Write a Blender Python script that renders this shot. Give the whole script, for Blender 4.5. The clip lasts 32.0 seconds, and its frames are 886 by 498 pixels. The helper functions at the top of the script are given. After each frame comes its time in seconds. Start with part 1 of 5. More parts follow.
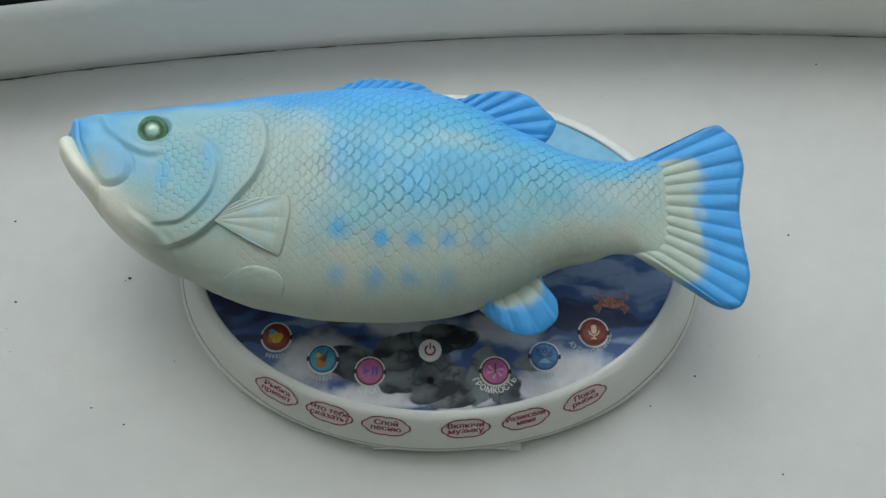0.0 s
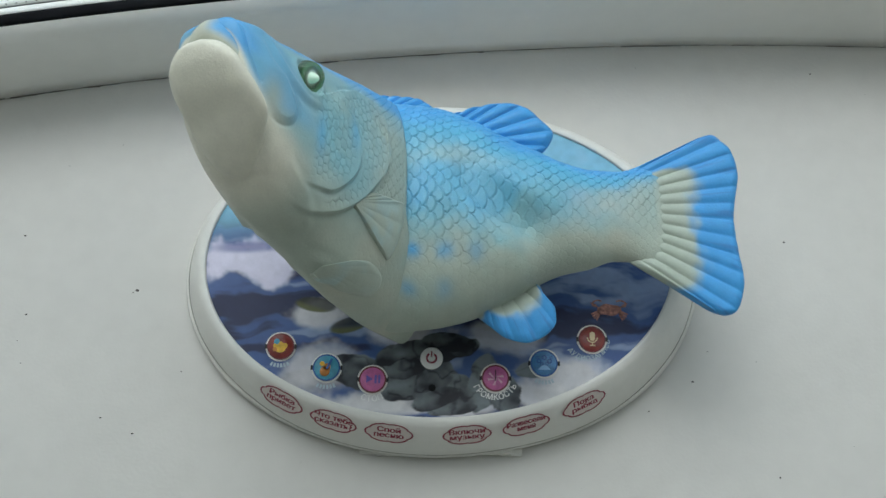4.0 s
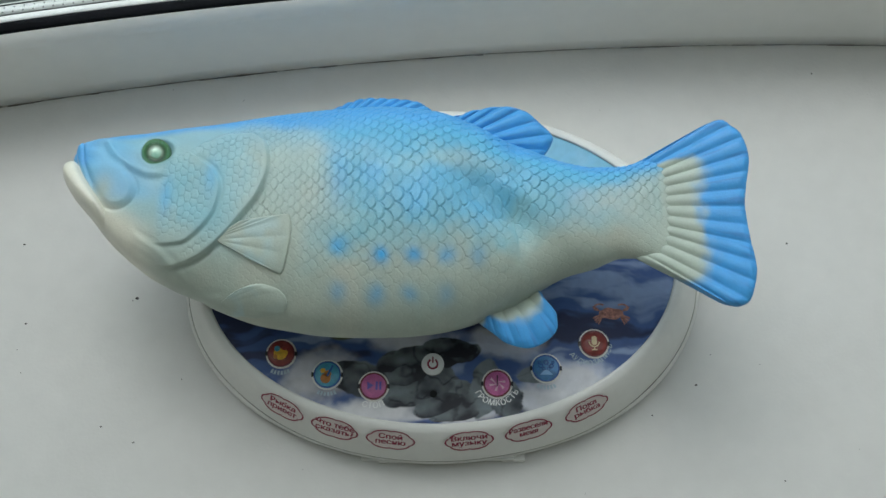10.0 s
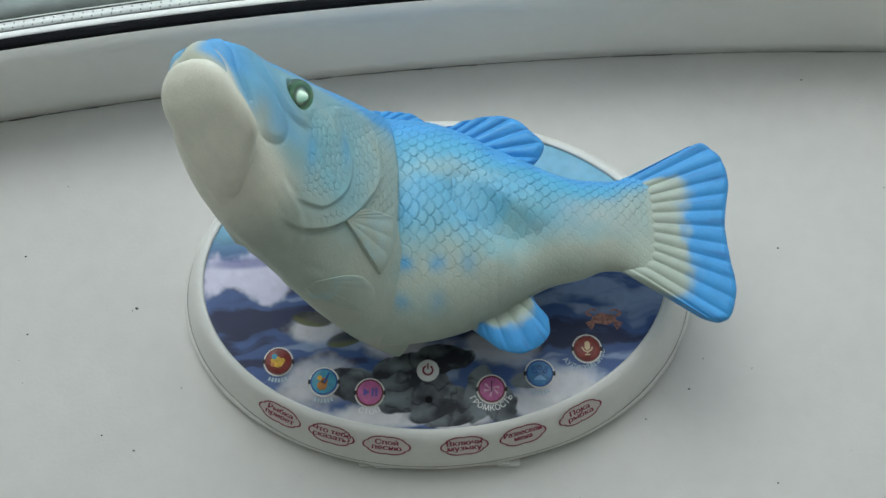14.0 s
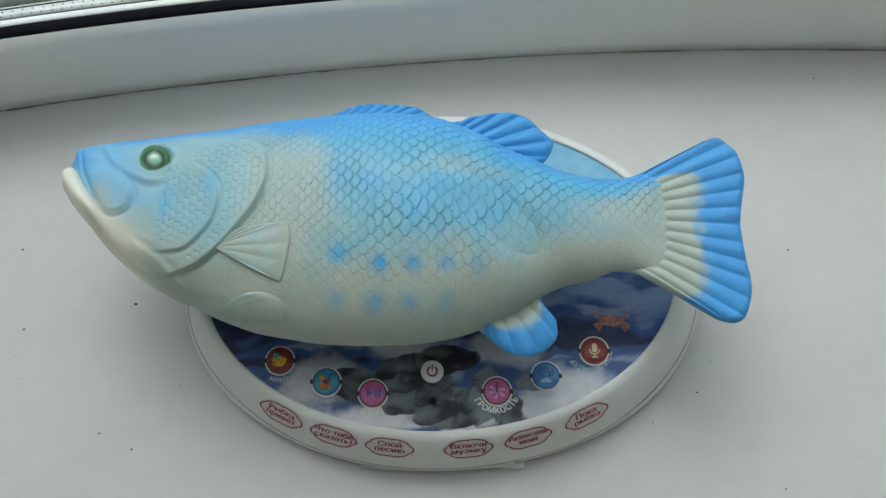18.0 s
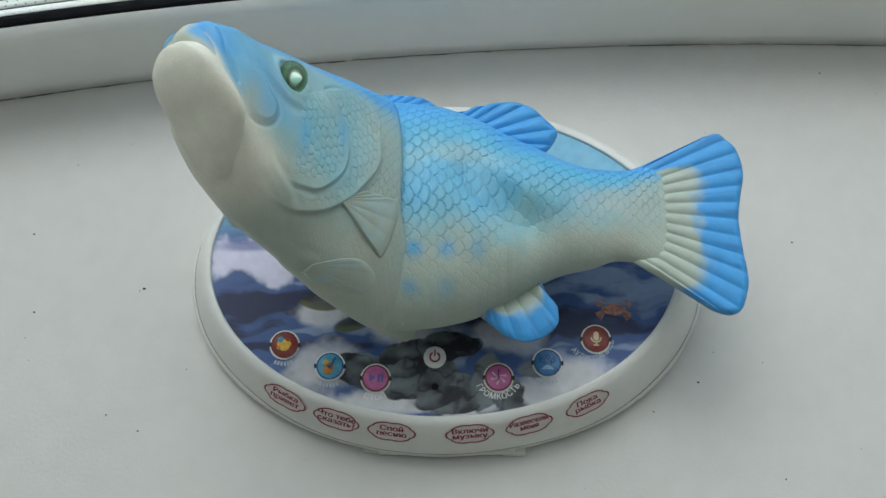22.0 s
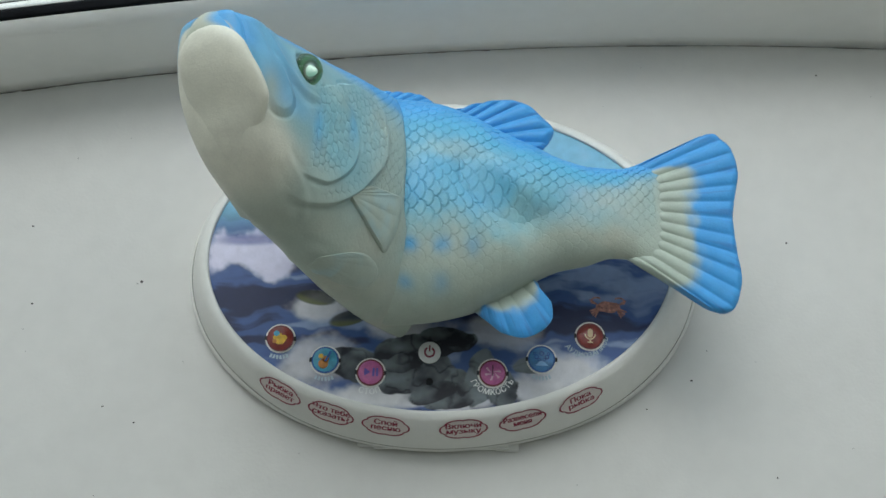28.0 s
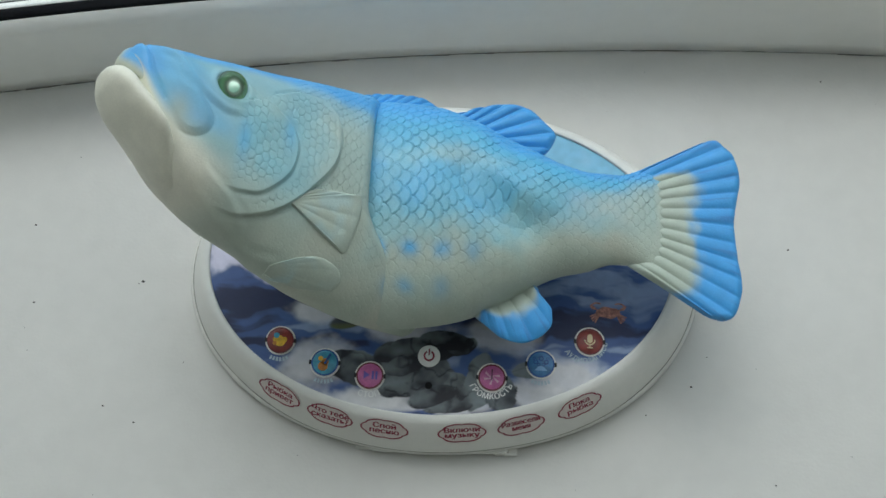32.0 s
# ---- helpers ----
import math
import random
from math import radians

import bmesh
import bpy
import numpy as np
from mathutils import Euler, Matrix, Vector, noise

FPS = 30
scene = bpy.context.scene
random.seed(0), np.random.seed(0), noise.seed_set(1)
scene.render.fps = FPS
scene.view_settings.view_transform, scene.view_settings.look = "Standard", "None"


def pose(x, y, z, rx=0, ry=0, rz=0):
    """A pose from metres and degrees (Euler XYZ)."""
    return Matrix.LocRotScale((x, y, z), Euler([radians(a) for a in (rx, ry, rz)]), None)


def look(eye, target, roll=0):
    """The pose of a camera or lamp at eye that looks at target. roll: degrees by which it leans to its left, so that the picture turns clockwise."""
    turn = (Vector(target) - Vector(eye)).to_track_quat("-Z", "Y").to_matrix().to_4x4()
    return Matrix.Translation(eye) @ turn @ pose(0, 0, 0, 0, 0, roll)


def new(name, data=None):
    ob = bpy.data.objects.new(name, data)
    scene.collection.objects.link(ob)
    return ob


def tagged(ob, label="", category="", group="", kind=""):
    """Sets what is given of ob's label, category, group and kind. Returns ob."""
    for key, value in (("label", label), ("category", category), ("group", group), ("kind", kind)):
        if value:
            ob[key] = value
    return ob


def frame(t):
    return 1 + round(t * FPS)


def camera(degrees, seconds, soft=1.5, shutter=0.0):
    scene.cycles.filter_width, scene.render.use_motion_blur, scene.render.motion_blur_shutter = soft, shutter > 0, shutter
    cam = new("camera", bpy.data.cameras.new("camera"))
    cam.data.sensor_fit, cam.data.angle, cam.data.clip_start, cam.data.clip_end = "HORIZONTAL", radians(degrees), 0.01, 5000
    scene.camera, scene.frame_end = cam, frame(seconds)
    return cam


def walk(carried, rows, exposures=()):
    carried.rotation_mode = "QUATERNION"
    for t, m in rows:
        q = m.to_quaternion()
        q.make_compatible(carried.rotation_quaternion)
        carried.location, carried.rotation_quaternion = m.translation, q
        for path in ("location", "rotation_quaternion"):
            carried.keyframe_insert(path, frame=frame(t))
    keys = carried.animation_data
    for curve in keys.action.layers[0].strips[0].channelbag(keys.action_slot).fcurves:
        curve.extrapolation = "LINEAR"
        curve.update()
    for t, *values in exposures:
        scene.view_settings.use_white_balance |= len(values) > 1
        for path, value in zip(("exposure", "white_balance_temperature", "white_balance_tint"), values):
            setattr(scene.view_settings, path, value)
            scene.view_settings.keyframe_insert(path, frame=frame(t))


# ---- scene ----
cam = camera(44.0, 32.0, soft=1.5)
ROWS = [
    (0.00, pose(-0.00820, -0.21397, 0.54305, 21.257, -1.215, 1.111)),
    (0.25, pose(-0.00752, -0.21500, 0.54421, 21.357, -1.096, 1.031)),
    (0.50, pose(-0.00684, -0.21603, 0.54538, 21.456, -0.977, 0.951)),
    (0.75, pose(-0.00679, -0.21622, 0.54775, 21.510, -0.980, 0.970)),
    (1.00, pose(-0.00674, -0.21641, 0.55012, 21.564, -0.983, 0.989)),
    (1.25, pose(-0.00742, -0.21584, 0.55111, 21.663, -1.039, 0.904)),
    (1.50, pose(-0.00810, -0.21528, 0.55210, 21.763, -1.094, 0.819)),
    (1.75, pose(-0.00613, -0.21591, 0.55154, 21.864, -0.928, 0.850)),
    (2.00, pose(-0.00416, -0.21655, 0.55097, 21.965, -0.761, 0.882)),
    (2.25, pose(-0.00411, -0.21633, 0.55004, 21.865, -0.688, 0.861)),
    (2.50, pose(-0.00406, -0.21611, 0.54910, 21.765, -0.615, 0.840)),
    (2.75, pose(-0.00398, -0.21737, 0.54916, 21.795, -0.555, 0.844)),
    (3.00, pose(-0.00390, -0.21863, 0.54921, 21.825, -0.495, 0.848)),
    (3.25, pose(-0.00403, -0.21912, 0.55118, 21.897, -0.564, 0.835)),
    (3.50, pose(-0.00416, -0.21961, 0.55314, 21.970, -0.633, 0.822)),
    (5.50, pose(-0.00252, -0.21780, 0.54944, 21.795, -0.214, 0.668)),
    (5.75, pose(-0.00122, -0.21855, 0.55088, 21.852, -0.123, 0.694)),
    (6.00, pose(0.00008, -0.21930, 0.55231, 21.910, -0.032, 0.720)),
    (6.25, pose(0.00002, -0.21984, 0.55330, 21.994, -0.125, 0.790)),
    (6.50, pose(-0.00004, -0.22038, 0.55429, 22.079, -0.218, 0.859)),
    (6.75, pose(-0.00148, -0.21948, 0.55439, 22.044, -0.380, 0.856)),
    (7.00, pose(-0.00292, -0.21859, 0.55449, 22.010, -0.542, 0.853)),
    (7.25, pose(-0.00306, -0.21843, 0.55438, 21.993, -0.480, 0.837)),
    (7.50, pose(-0.00319, -0.21826, 0.55428, 21.976, -0.418, 0.821)),
    (7.75, pose(-0.00312, -0.21988, 0.55385, 22.100, -0.388, 0.744)),
    (8.00, pose(-0.00304, -0.22150, 0.55343, 22.224, -0.357, 0.666)),
    (8.25, pose(-0.00378, -0.22165, 0.55383, 22.210, -0.385, 0.598)),
    (8.50, pose(-0.00451, -0.22181, 0.55423, 22.195, -0.413, 0.530)),
    (8.75, pose(-0.00319, -0.22079, 0.55493, 22.174, -0.277, 0.467)),
    (9.00, pose(-0.00188, -0.21978, 0.55563, 22.153, -0.142, 0.404)),
    (9.25, pose(-0.00289, -0.21839, 0.55499, 22.120, -0.275, 0.381)),
    (9.50, pose(-0.00390, -0.21701, 0.55435, 22.087, -0.408, 0.358)),
    (9.75, pose(-0.00272, -0.21621, 0.55257, 21.995, -0.266, 0.363)),
    (10.00, pose(-0.00154, -0.21541, 0.55079, 21.902, -0.124, 0.369)),
    (10.25, pose(-0.00212, -0.21423, 0.54970, 21.813, -0.091, 0.311)),
    (10.50, pose(-0.00270, -0.21304, 0.54861, 21.724, -0.057, 0.252)),
    (10.75, pose(-0.00196, -0.21280, 0.54999, 21.736, 0.009, 0.196)),
    (11.00, pose(-0.00123, -0.21256, 0.55136, 21.749, 0.075, 0.140)),
    (11.25, pose(0.00036, -0.21236, 0.55344, 21.805, 0.131, 0.115)),
    (11.50, pose(0.00195, -0.21216, 0.55553, 21.861, 0.186, 0.089)),
    (11.75, pose(0.00096, -0.21174, 0.55612, 21.875, -0.001, 0.080)),
    (12.00, pose(-0.00004, -0.21133, 0.55672, 21.888, -0.188, 0.071)),
    (12.25, pose(-0.00030, -0.21140, 0.55589, 21.890, -0.148, 0.026)),
    (12.50, pose(-0.00057, -0.21148, 0.55506, 21.892, -0.108, -0.019)),
    (12.75, pose(-0.00028, -0.21225, 0.55520, 21.944, -0.054, -0.010)),
    (13.00, pose(0.00001, -0.21302, 0.55535, 21.996, 0.000, 0.000)),
    (13.25, pose(0.00195, -0.21419, 0.55569, 22.076, 0.226, -0.035)),
    (13.50, pose(0.00389, -0.21537, 0.55604, 22.155, 0.452, -0.069)),
    (13.75, pose(0.00434, -0.21737, 0.55681, 22.289, 0.430, -0.052)),
    (14.00, pose(0.00480, -0.21937, 0.55759, 22.423, 0.408, -0.034)),
    (14.25, pose(0.00362, -0.21832, 0.55926, 22.361, 0.203, 0.009)),
    (14.50, pose(0.00244, -0.21728, 0.56093, 22.299, -0.003, 0.051)),
    (16.50, pose(-0.00091, -0.21334, 0.55392, 22.012, -0.108, 0.132)),
    (16.75, pose(-0.00030, -0.21242, 0.55527, 21.940, -0.148, 0.248)),
    (17.00, pose(0.00031, -0.21151, 0.55663, 21.868, -0.188, 0.364)),
    (17.25, pose(-0.00047, -0.21128, 0.55485, 21.866, -0.197, 0.338)),
    (17.50, pose(-0.00125, -0.21104, 0.55306, 21.865, -0.206, 0.312)),
    (17.75, pose(-0.00097, -0.21027, 0.55184, 21.773, -0.144, 0.391)),
    (18.00, pose(-0.00070, -0.20950, 0.55063, 21.681, -0.082, 0.471)),
    (18.25, pose(-0.00070, -0.20960, 0.54980, 21.635, 0.017, 0.423)),
    (18.50, pose(-0.00070, -0.20970, 0.54897, 21.589, 0.116, 0.375)),
    (18.75, pose(-0.00128, -0.20959, 0.55027, 21.584, 0.083, 0.556)),
    (19.00, pose(-0.00186, -0.20949, 0.55157, 21.579, 0.050, 0.736)),
    (19.25, pose(-0.00243, -0.20977, 0.55312, 21.598, -0.102, 0.777)),
    (19.50, pose(-0.00301, -0.21005, 0.55467, 21.617, -0.254, 0.818)),
    (19.75, pose(-0.00097, -0.21056, 0.55377, 21.678, -0.075, 0.921)),
    (20.00, pose(0.00106, -0.21107, 0.55286, 21.739, 0.104, 1.023)),
    (20.25, pose(0.00159, -0.21158, 0.55169, 21.697, 0.200, 0.986)),
    (20.50, pose(0.00212, -0.21208, 0.55051, 21.654, 0.297, 0.949)),
    (20.75, pose(0.00272, -0.21372, 0.54956, 21.731, 0.343, 1.029)),
    (21.00, pose(0.00331, -0.21535, 0.54861, 21.807, 0.390, 1.109)),
    (21.25, pose(0.00477, -0.21648, 0.54930, 21.821, 0.508, 1.104)),
    (21.50, pose(0.00622, -0.21760, 0.54999, 21.836, 0.626, 1.099)),
    (21.75, pose(0.00629, -0.21916, 0.55093, 21.953, 0.583, 1.250)),
    (22.00, pose(0.00635, -0.22071, 0.55188, 22.071, 0.540, 1.401)),
    (22.25, pose(0.00711, -0.21960, 0.55150, 21.965, 0.574, 1.364)),
    (22.50, pose(0.00786, -0.21850, 0.55111, 21.860, 0.609, 1.327)),
    (22.75, pose(0.00709, -0.21778, 0.55036, 21.808, 0.552, 1.318)),
    (23.00, pose(0.00631, -0.21706, 0.54961, 21.755, 0.496, 1.310)),
    (23.25, pose(0.00680, -0.21807, 0.54902, 21.787, 0.551, 1.461)),
    (23.50, pose(0.00729, -0.21907, 0.54844, 21.819, 0.607, 1.613)),
    (23.75, pose(0.00663, -0.22073, 0.54738, 21.835, 0.593, 1.683)),
    (24.00, pose(0.00596, -0.22239, 0.54632, 21.850, 0.578, 1.753)),
    (24.25, pose(0.00724, -0.22342, 0.54789, 21.900, 0.617, 1.712)),
    (24.50, pose(0.00852, -0.22444, 0.54945, 21.950, 0.655, 1.670)),
    (24.75, pose(0.00839, -0.22412, 0.55012, 22.019, 0.578, 1.752)),
    (25.00, pose(0.00825, -0.22380, 0.55079, 22.087, 0.501, 1.834)),
    (25.25, pose(0.00625, -0.22213, 0.55013, 21.918, 0.336, 1.861)),
    (25.50, pose(0.00425, -0.22047, 0.54946, 21.750, 0.172, 1.888)),
    (27.50, pose(0.00784, -0.22582, 0.55375, 22.180, 0.324, 2.198)),
    (27.75, pose(0.00835, -0.22552, 0.55368, 22.210, 0.325, 2.109)),
    (28.00, pose(0.00886, -0.22522, 0.55361, 22.241, 0.325, 2.021)),
    (28.25, pose(0.00806, -0.22414, 0.55263, 22.149, 0.292, 2.020)),
    (28.50, pose(0.00727, -0.22305, 0.55165, 22.057, 0.259, 2.020)),
    (28.75, pose(0.00865, -0.22383, 0.55000, 22.102, 0.429, 2.105)),
    (29.00, pose(0.01003, -0.22461, 0.54835, 22.146, 0.599, 2.190)),
    (29.25, pose(0.01053, -0.22515, 0.54772, 22.143, 0.687, 2.192)),
    (29.50, pose(0.01104, -0.22569, 0.54708, 22.140, 0.774, 2.194)),
    (29.75, pose(0.01110, -0.22560, 0.55004, 22.125, 0.611, 2.278)),
    (30.00, pose(0.01116, -0.22550, 0.55300, 22.111, 0.448, 2.362)),
    (30.25, pose(0.01174, -0.22474, 0.55432, 22.124, 0.375, 2.345)),
    (30.50, pose(0.01233, -0.22398, 0.55563, 22.137, 0.301, 2.328)),
    (30.75, pose(0.01061, -0.22286, 0.55401, 22.045, 0.212, 2.320)),
    (31.00, pose(0.00889, -0.22174, 0.55239, 21.953, 0.124, 2.311)),
    (31.25, pose(0.01053, -0.22105, 0.55332, 21.935, 0.294, 2.518)),
    (31.50, pose(0.01216, -0.22036, 0.55426, 21.918, 0.465, 2.725)),
    (31.75, pose(0.01213, -0.22093, 0.55484, 21.974, 0.456, 2.739)),
    (32.00, pose(0.01210, -0.22150, 0.55543, 22.030, 0.447, 2.753)),
]
walk(cam, ROWS, [(0.0, 0.0), (32.0, 0.0)])

# ---- light: an overcast sky behind the window, seen from a closed room ----
world = bpy.data.worlds.new("overcast_sky")
scene.world = world
world.use_nodes = True
wn = world.node_tree
sky = wn.nodes.new("ShaderNodeTexSky")
sky.sky_type, sky.sun_disc = "NISHITA", False
sky.sun_elevation, sky.sun_rotation = radians(60), radians(-20)
wn.links.new(sky.outputs[0], wn.nodes["Background"].inputs[0])
wn.nodes["Background"].inputs[1].default_value = 0.095

sun = new("sun", bpy.data.lights.new("sun", "SUN"))
sun.data.energy, sun.data.angle, sun.data.color = 0.96, radians(40), (0.96, 0.99, 1.0)
sun.matrix_world = look((-0.5, 1.37, 2.5), (0, 0, 0))

window_light = new("window_light", bpy.data.lights.new("window_light", "AREA"))
window_light.data.shape, window_light.data.size, window_light.data.size_y = "RECTANGLE", 1.4, 1.15
window_light.data.energy, window_light.data.color = 3.6, (0.87, 0.97, 1.02)
window_light.matrix_world = look((0.0, 0.13, 0.68), (0.0, -0.77, 0.26))


# ---- materials ----
def material(name, colour=(0.8, 0.8, 0.8), rough=0.5, metal=0.0, coat=0.0, vary=0.06, scale=60.0, bump=0.0, bump_scale=400.0,
             attribute="", emit=None, spots=0.0, spot_colour=(0.2, 0.18, 0.15), subsurface=0.0):
    m = bpy.data.materials.new(name)
    m.use_nodes = True
    t = m.node_tree
    b = t.nodes["Principled BSDF"]
    b.inputs["Roughness"].default_value, b.inputs["Metallic"].default_value = rough, metal
    b.inputs["Coat Weight"].default_value, b.inputs["Coat Roughness"].default_value = coat, 0.08
    if subsurface:
        b.inputs["Subsurface Weight"].default_value = subsurface
        b.inputs["Subsurface Radius"].default_value = (0.004, 0.004, 0.004)
        b.inputs["Subsurface Scale"].default_value = 1.0
    where = t.nodes.new("ShaderNodeTexCoord").outputs["Object"]

    def grain(size, detail=5.0):
        n = t.nodes.new("ShaderNodeTexNoise")
        n.inputs["Scale"].default_value, n.inputs["Detail"].default_value = size, detail
        t.links.new(where, n.inputs["Vector"])
        return n.outputs["Fac"]

    if attribute:
        a = t.nodes.new("ShaderNodeAttribute")
        a.attribute_name = attribute
        base = a.outputs["Color"]
    else:
        a = t.nodes.new("ShaderNodeRGB")
        a.outputs[0].default_value = (*colour, 1)
        base = a.outputs[0]
    for size, amount in ((scale, vary), (scale * 9, vary * 0.6)):
        ramp = t.nodes.new("ShaderNodeMapRange")
        ramp.inputs["From Min"].default_value, ramp.inputs["From Max"].default_value = 0.3, 0.7
        ramp.inputs["To Min"].default_value, ramp.inputs["To Max"].default_value = 1 - amount, 1 + amount
        t.links.new(grain(size), ramp.inputs["Value"])
        mul = t.nodes.new("ShaderNodeMix")
        mul.data_type, mul.blend_type = "RGBA", "MULTIPLY"
        mul.inputs["Factor"].default_value = 1.0
        t.links.new(base, mul.inputs["A"])
        t.links.new(ramp.outputs[0], mul.inputs["B"])
        base = mul.outputs["Result"]
    if spots:
        ramp = t.nodes.new("ShaderNodeMapRange")
        ramp.inputs["From Min"].default_value, ramp.inputs["From Max"].default_value = 0.60, 0.78
        ramp.inputs["To Max"].default_value = spots
        t.links.new(grain(scale * 2.3, 8.0), ramp.inputs["Value"])
        mix = t.nodes.new("ShaderNodeMix")
        mix.data_type = "RGBA"
        t.links.new(ramp.outputs[0], mix.inputs["Factor"])
        t.links.new(base, mix.inputs["A"])
        mix.inputs["B"].default_value = (*spot_colour, 1)
        base = mix.outputs["Result"]
    t.links.new(base, b.inputs["Base Color"])
    ramp = t.nodes.new("ShaderNodeMapRange")
    ramp.inputs["To Min"].default_value, ramp.inputs["To Max"].default_value = max(rough - 0.08, 0.02), min(rough + 0.08, 1.0)
    t.links.new(grain(scale * 3), ramp.inputs["Value"])
    t.links.new(ramp.outputs[0], b.inputs["Roughness"])
    if bump:
        n = t.nodes.new("ShaderNodeBump")
        n.inputs["Strength"].default_value, n.inputs["Distance"].default_value = bump, 0.0006
        t.links.new(grain(bump_scale), n.inputs["Height"])
        t.links.new(n.outputs[0], b.inputs["Normal"])
    if emit:
        b.inputs["Emission Color"].default_value, b.inputs["Emission Strength"].default_value = (*emit[0], 1), emit[1]
    return m


FISH = material("painted_vinyl", rough=0.40, vary=0.05, scale=120, bump=0.25, bump_scale=900, attribute="paint", subsurface=0.12)
PRINT = material("printed_panel", rough=0.48, vary=0.04, scale=150, attribute="paint", bump=0.05)
SHELL = material("off_white_plastic", (0.78, 0.775, 0.725), 0.42, vary=0.03, scale=25, bump=0.12, bump_scale=700, spots=0.10, spot_colour=(0.35, 0.36, 0.28))
SILL = material("white_sill_plastic", (0.645, 0.635, 0.595), 0.46, vary=0.035, scale=9, bump=0.16, bump_scale=500, spots=0.16, spot_colour=(0.46, 0.46, 0.42))
PVC = material("white_window_plastic", (0.92, 0.915, 0.865), 0.36, vary=0.02, scale=12, bump=0.06, spots=0.06, spot_colour=(0.5, 0.5, 0.5))
GASKET = material("black_rubber", (0.010, 0.011, 0.013), 0.85, vary=0.2)
GASKET.node_tree.nodes["Principled BSDF"].inputs["Specular IOR Level"].default_value = 0.1
ALU = material("spacer_aluminium", (0.84, 0.86, 0.83), 0.5, metal=0.0, vary=0.05)
WALL = material("painted_wall", (0.84, 0.82, 0.77), 0.85, vary=0.03, scale=4, bump=0.2)
FLOOR = material("pale_wooden_floor", (0.52, 0.46, 0.38), 0.5, vary=0.2, scale=6)
CEIL = material("white_ceiling", (0.86, 0.86, 0.84), 0.9, vary=0.02, scale=4)
DIRT = material("dark_dirt", (0.05, 0.045, 0.04), 0.9, vary=0.4, scale=300)
GRIME = material("joint_grime", (0.13, 0.115, 0.10), 0.9, vary=0.5, scale=160, spots=0.9, spot_colour=(0.50, 0.50, 0.47))
RED = material("crimson_print", (0.26, 0.016, 0.045), 0.5, vary=0.12, scale=300)
TINT = material("faint_pink_print", (0.70, 0.63, 0.59), 0.5, vary=0.06, scale=200)
WHITE = material("white_print", (0.87, 0.87, 0.85), 0.45, vary=0.04, scale=200)
PALE = material("pale_blue_print", (0.42, 0.52, 0.58), 0.5, vary=0.15, scale=500)
BLACK = material("black_plastic", (0.012, 0.012, 0.014), 0.45, vary=0.2, scale=200)
HOLE = material("unlit_hole", (0.003, 0.003, 0.004), 1.0, vary=0.1)
RIMRED = material("dark_red_plastic", (0.16, 0.02, 0.025), 0.35, vary=0.1, scale=200)
EYE = material("green_glass_eye", rough=0.05, vary=0.03, scale=200, attribute="paint", coat=1.0)
GLOW = material("eye_bulb", (0.86, 0.90, 0.86), 0.15, metal=0.0, vary=0.02, scale=200, coat=1.0, emit=((0.35, 1.0, 0.6), 0.16))

glass = bpy.data.materials.new("window_glass")
glass.use_nodes = True
gb = glass.node_tree.nodes["Principled BSDF"]
gb.inputs["Transmission Weight"].default_value, gb.inputs["Roughness"].default_value = 1.0, 0.0
gb.inputs["Base Color"].default_value, gb.inputs["IOR"].default_value = (0.96, 0.985, 0.97, 1), 1.06


clear = bpy.data.materials.new("clear_green_dome")
clear.use_nodes = True
cb = clear.node_tree.nodes["Principled BSDF"]
cb.inputs["Transmission Weight"].default_value, cb.inputs["Roughness"].default_value = 1.0, 0.02
cb.inputs["Base Color"].default_value, cb.inputs["IOR"].default_value = (0.86, 0.97, 0.88, 1), 1.4


# ---- mesh helpers (lengths of the toy are in millimetres) ----
MM = 0.001


def part(name, mesh, mat, parent=None, label=""):
    """Links a bmesh or a mesh as one object under a thing or a part."""
    if isinstance(mesh, bmesh.types.BMesh):
        me = bpy.data.meshes.new(name)
        mesh.to_mesh(me)
        mesh.free()
        mesh = me
    ob = new(name, mesh)
    for m in mat if isinstance(mat, (list, tuple)) else [mat]:
        mesh.materials.append(m)
    ob.parent = parent
    return tagged(ob, label)


def smooth(mesh, angle=None):
    mesh.polygons.foreach_set("use_smooth", np.ones(len(mesh.polygons), bool))
    return mesh


def grid_mesh(name, v, faces, paint=None, flat=False):
    me = bpy.data.meshes.new(name)
    v = np.asarray(v, float).reshape(-1, 3) * MM
    faces = np.asarray(faces)
    me.vertices.add(len(v))
    me.vertices.foreach_set("co", v.ravel())
    k = faces.shape[1]
    me.loops.add(faces.size)
    me.loops.foreach_set("vertex_index", faces.ravel().astype(np.int32))
    me.polygons.add(len(faces))
    me.polygons.foreach_set("loop_start", (np.arange(len(faces)) * k).astype(np.int32))
    me.update(calc_edges=True)
    me.validate()
    if not flat:
        smooth(me)
    if paint is not None:
        a = me.attributes.new("paint", "FLOAT_COLOR", "POINT")
        a.data.foreach_set("color", np.concatenate([paint.reshape(-1, 3), np.ones((len(v), 1))], 1).astype(np.float32).ravel())
    return me


def quads(rows, cols, wrap=False, start=0):
    """Faces of a grid of vertices, closed round its columns if wrap."""
    i, j = np.meshgrid(np.arange(rows - 1), np.arange(cols if wrap else cols - 1), indexing="ij")
    n = (j + 1) % cols
    return np.stack([i * cols + j, (i + 1) * cols + j, (i + 1) * cols + n, i * cols + n], -1).reshape(-1, 4) + start


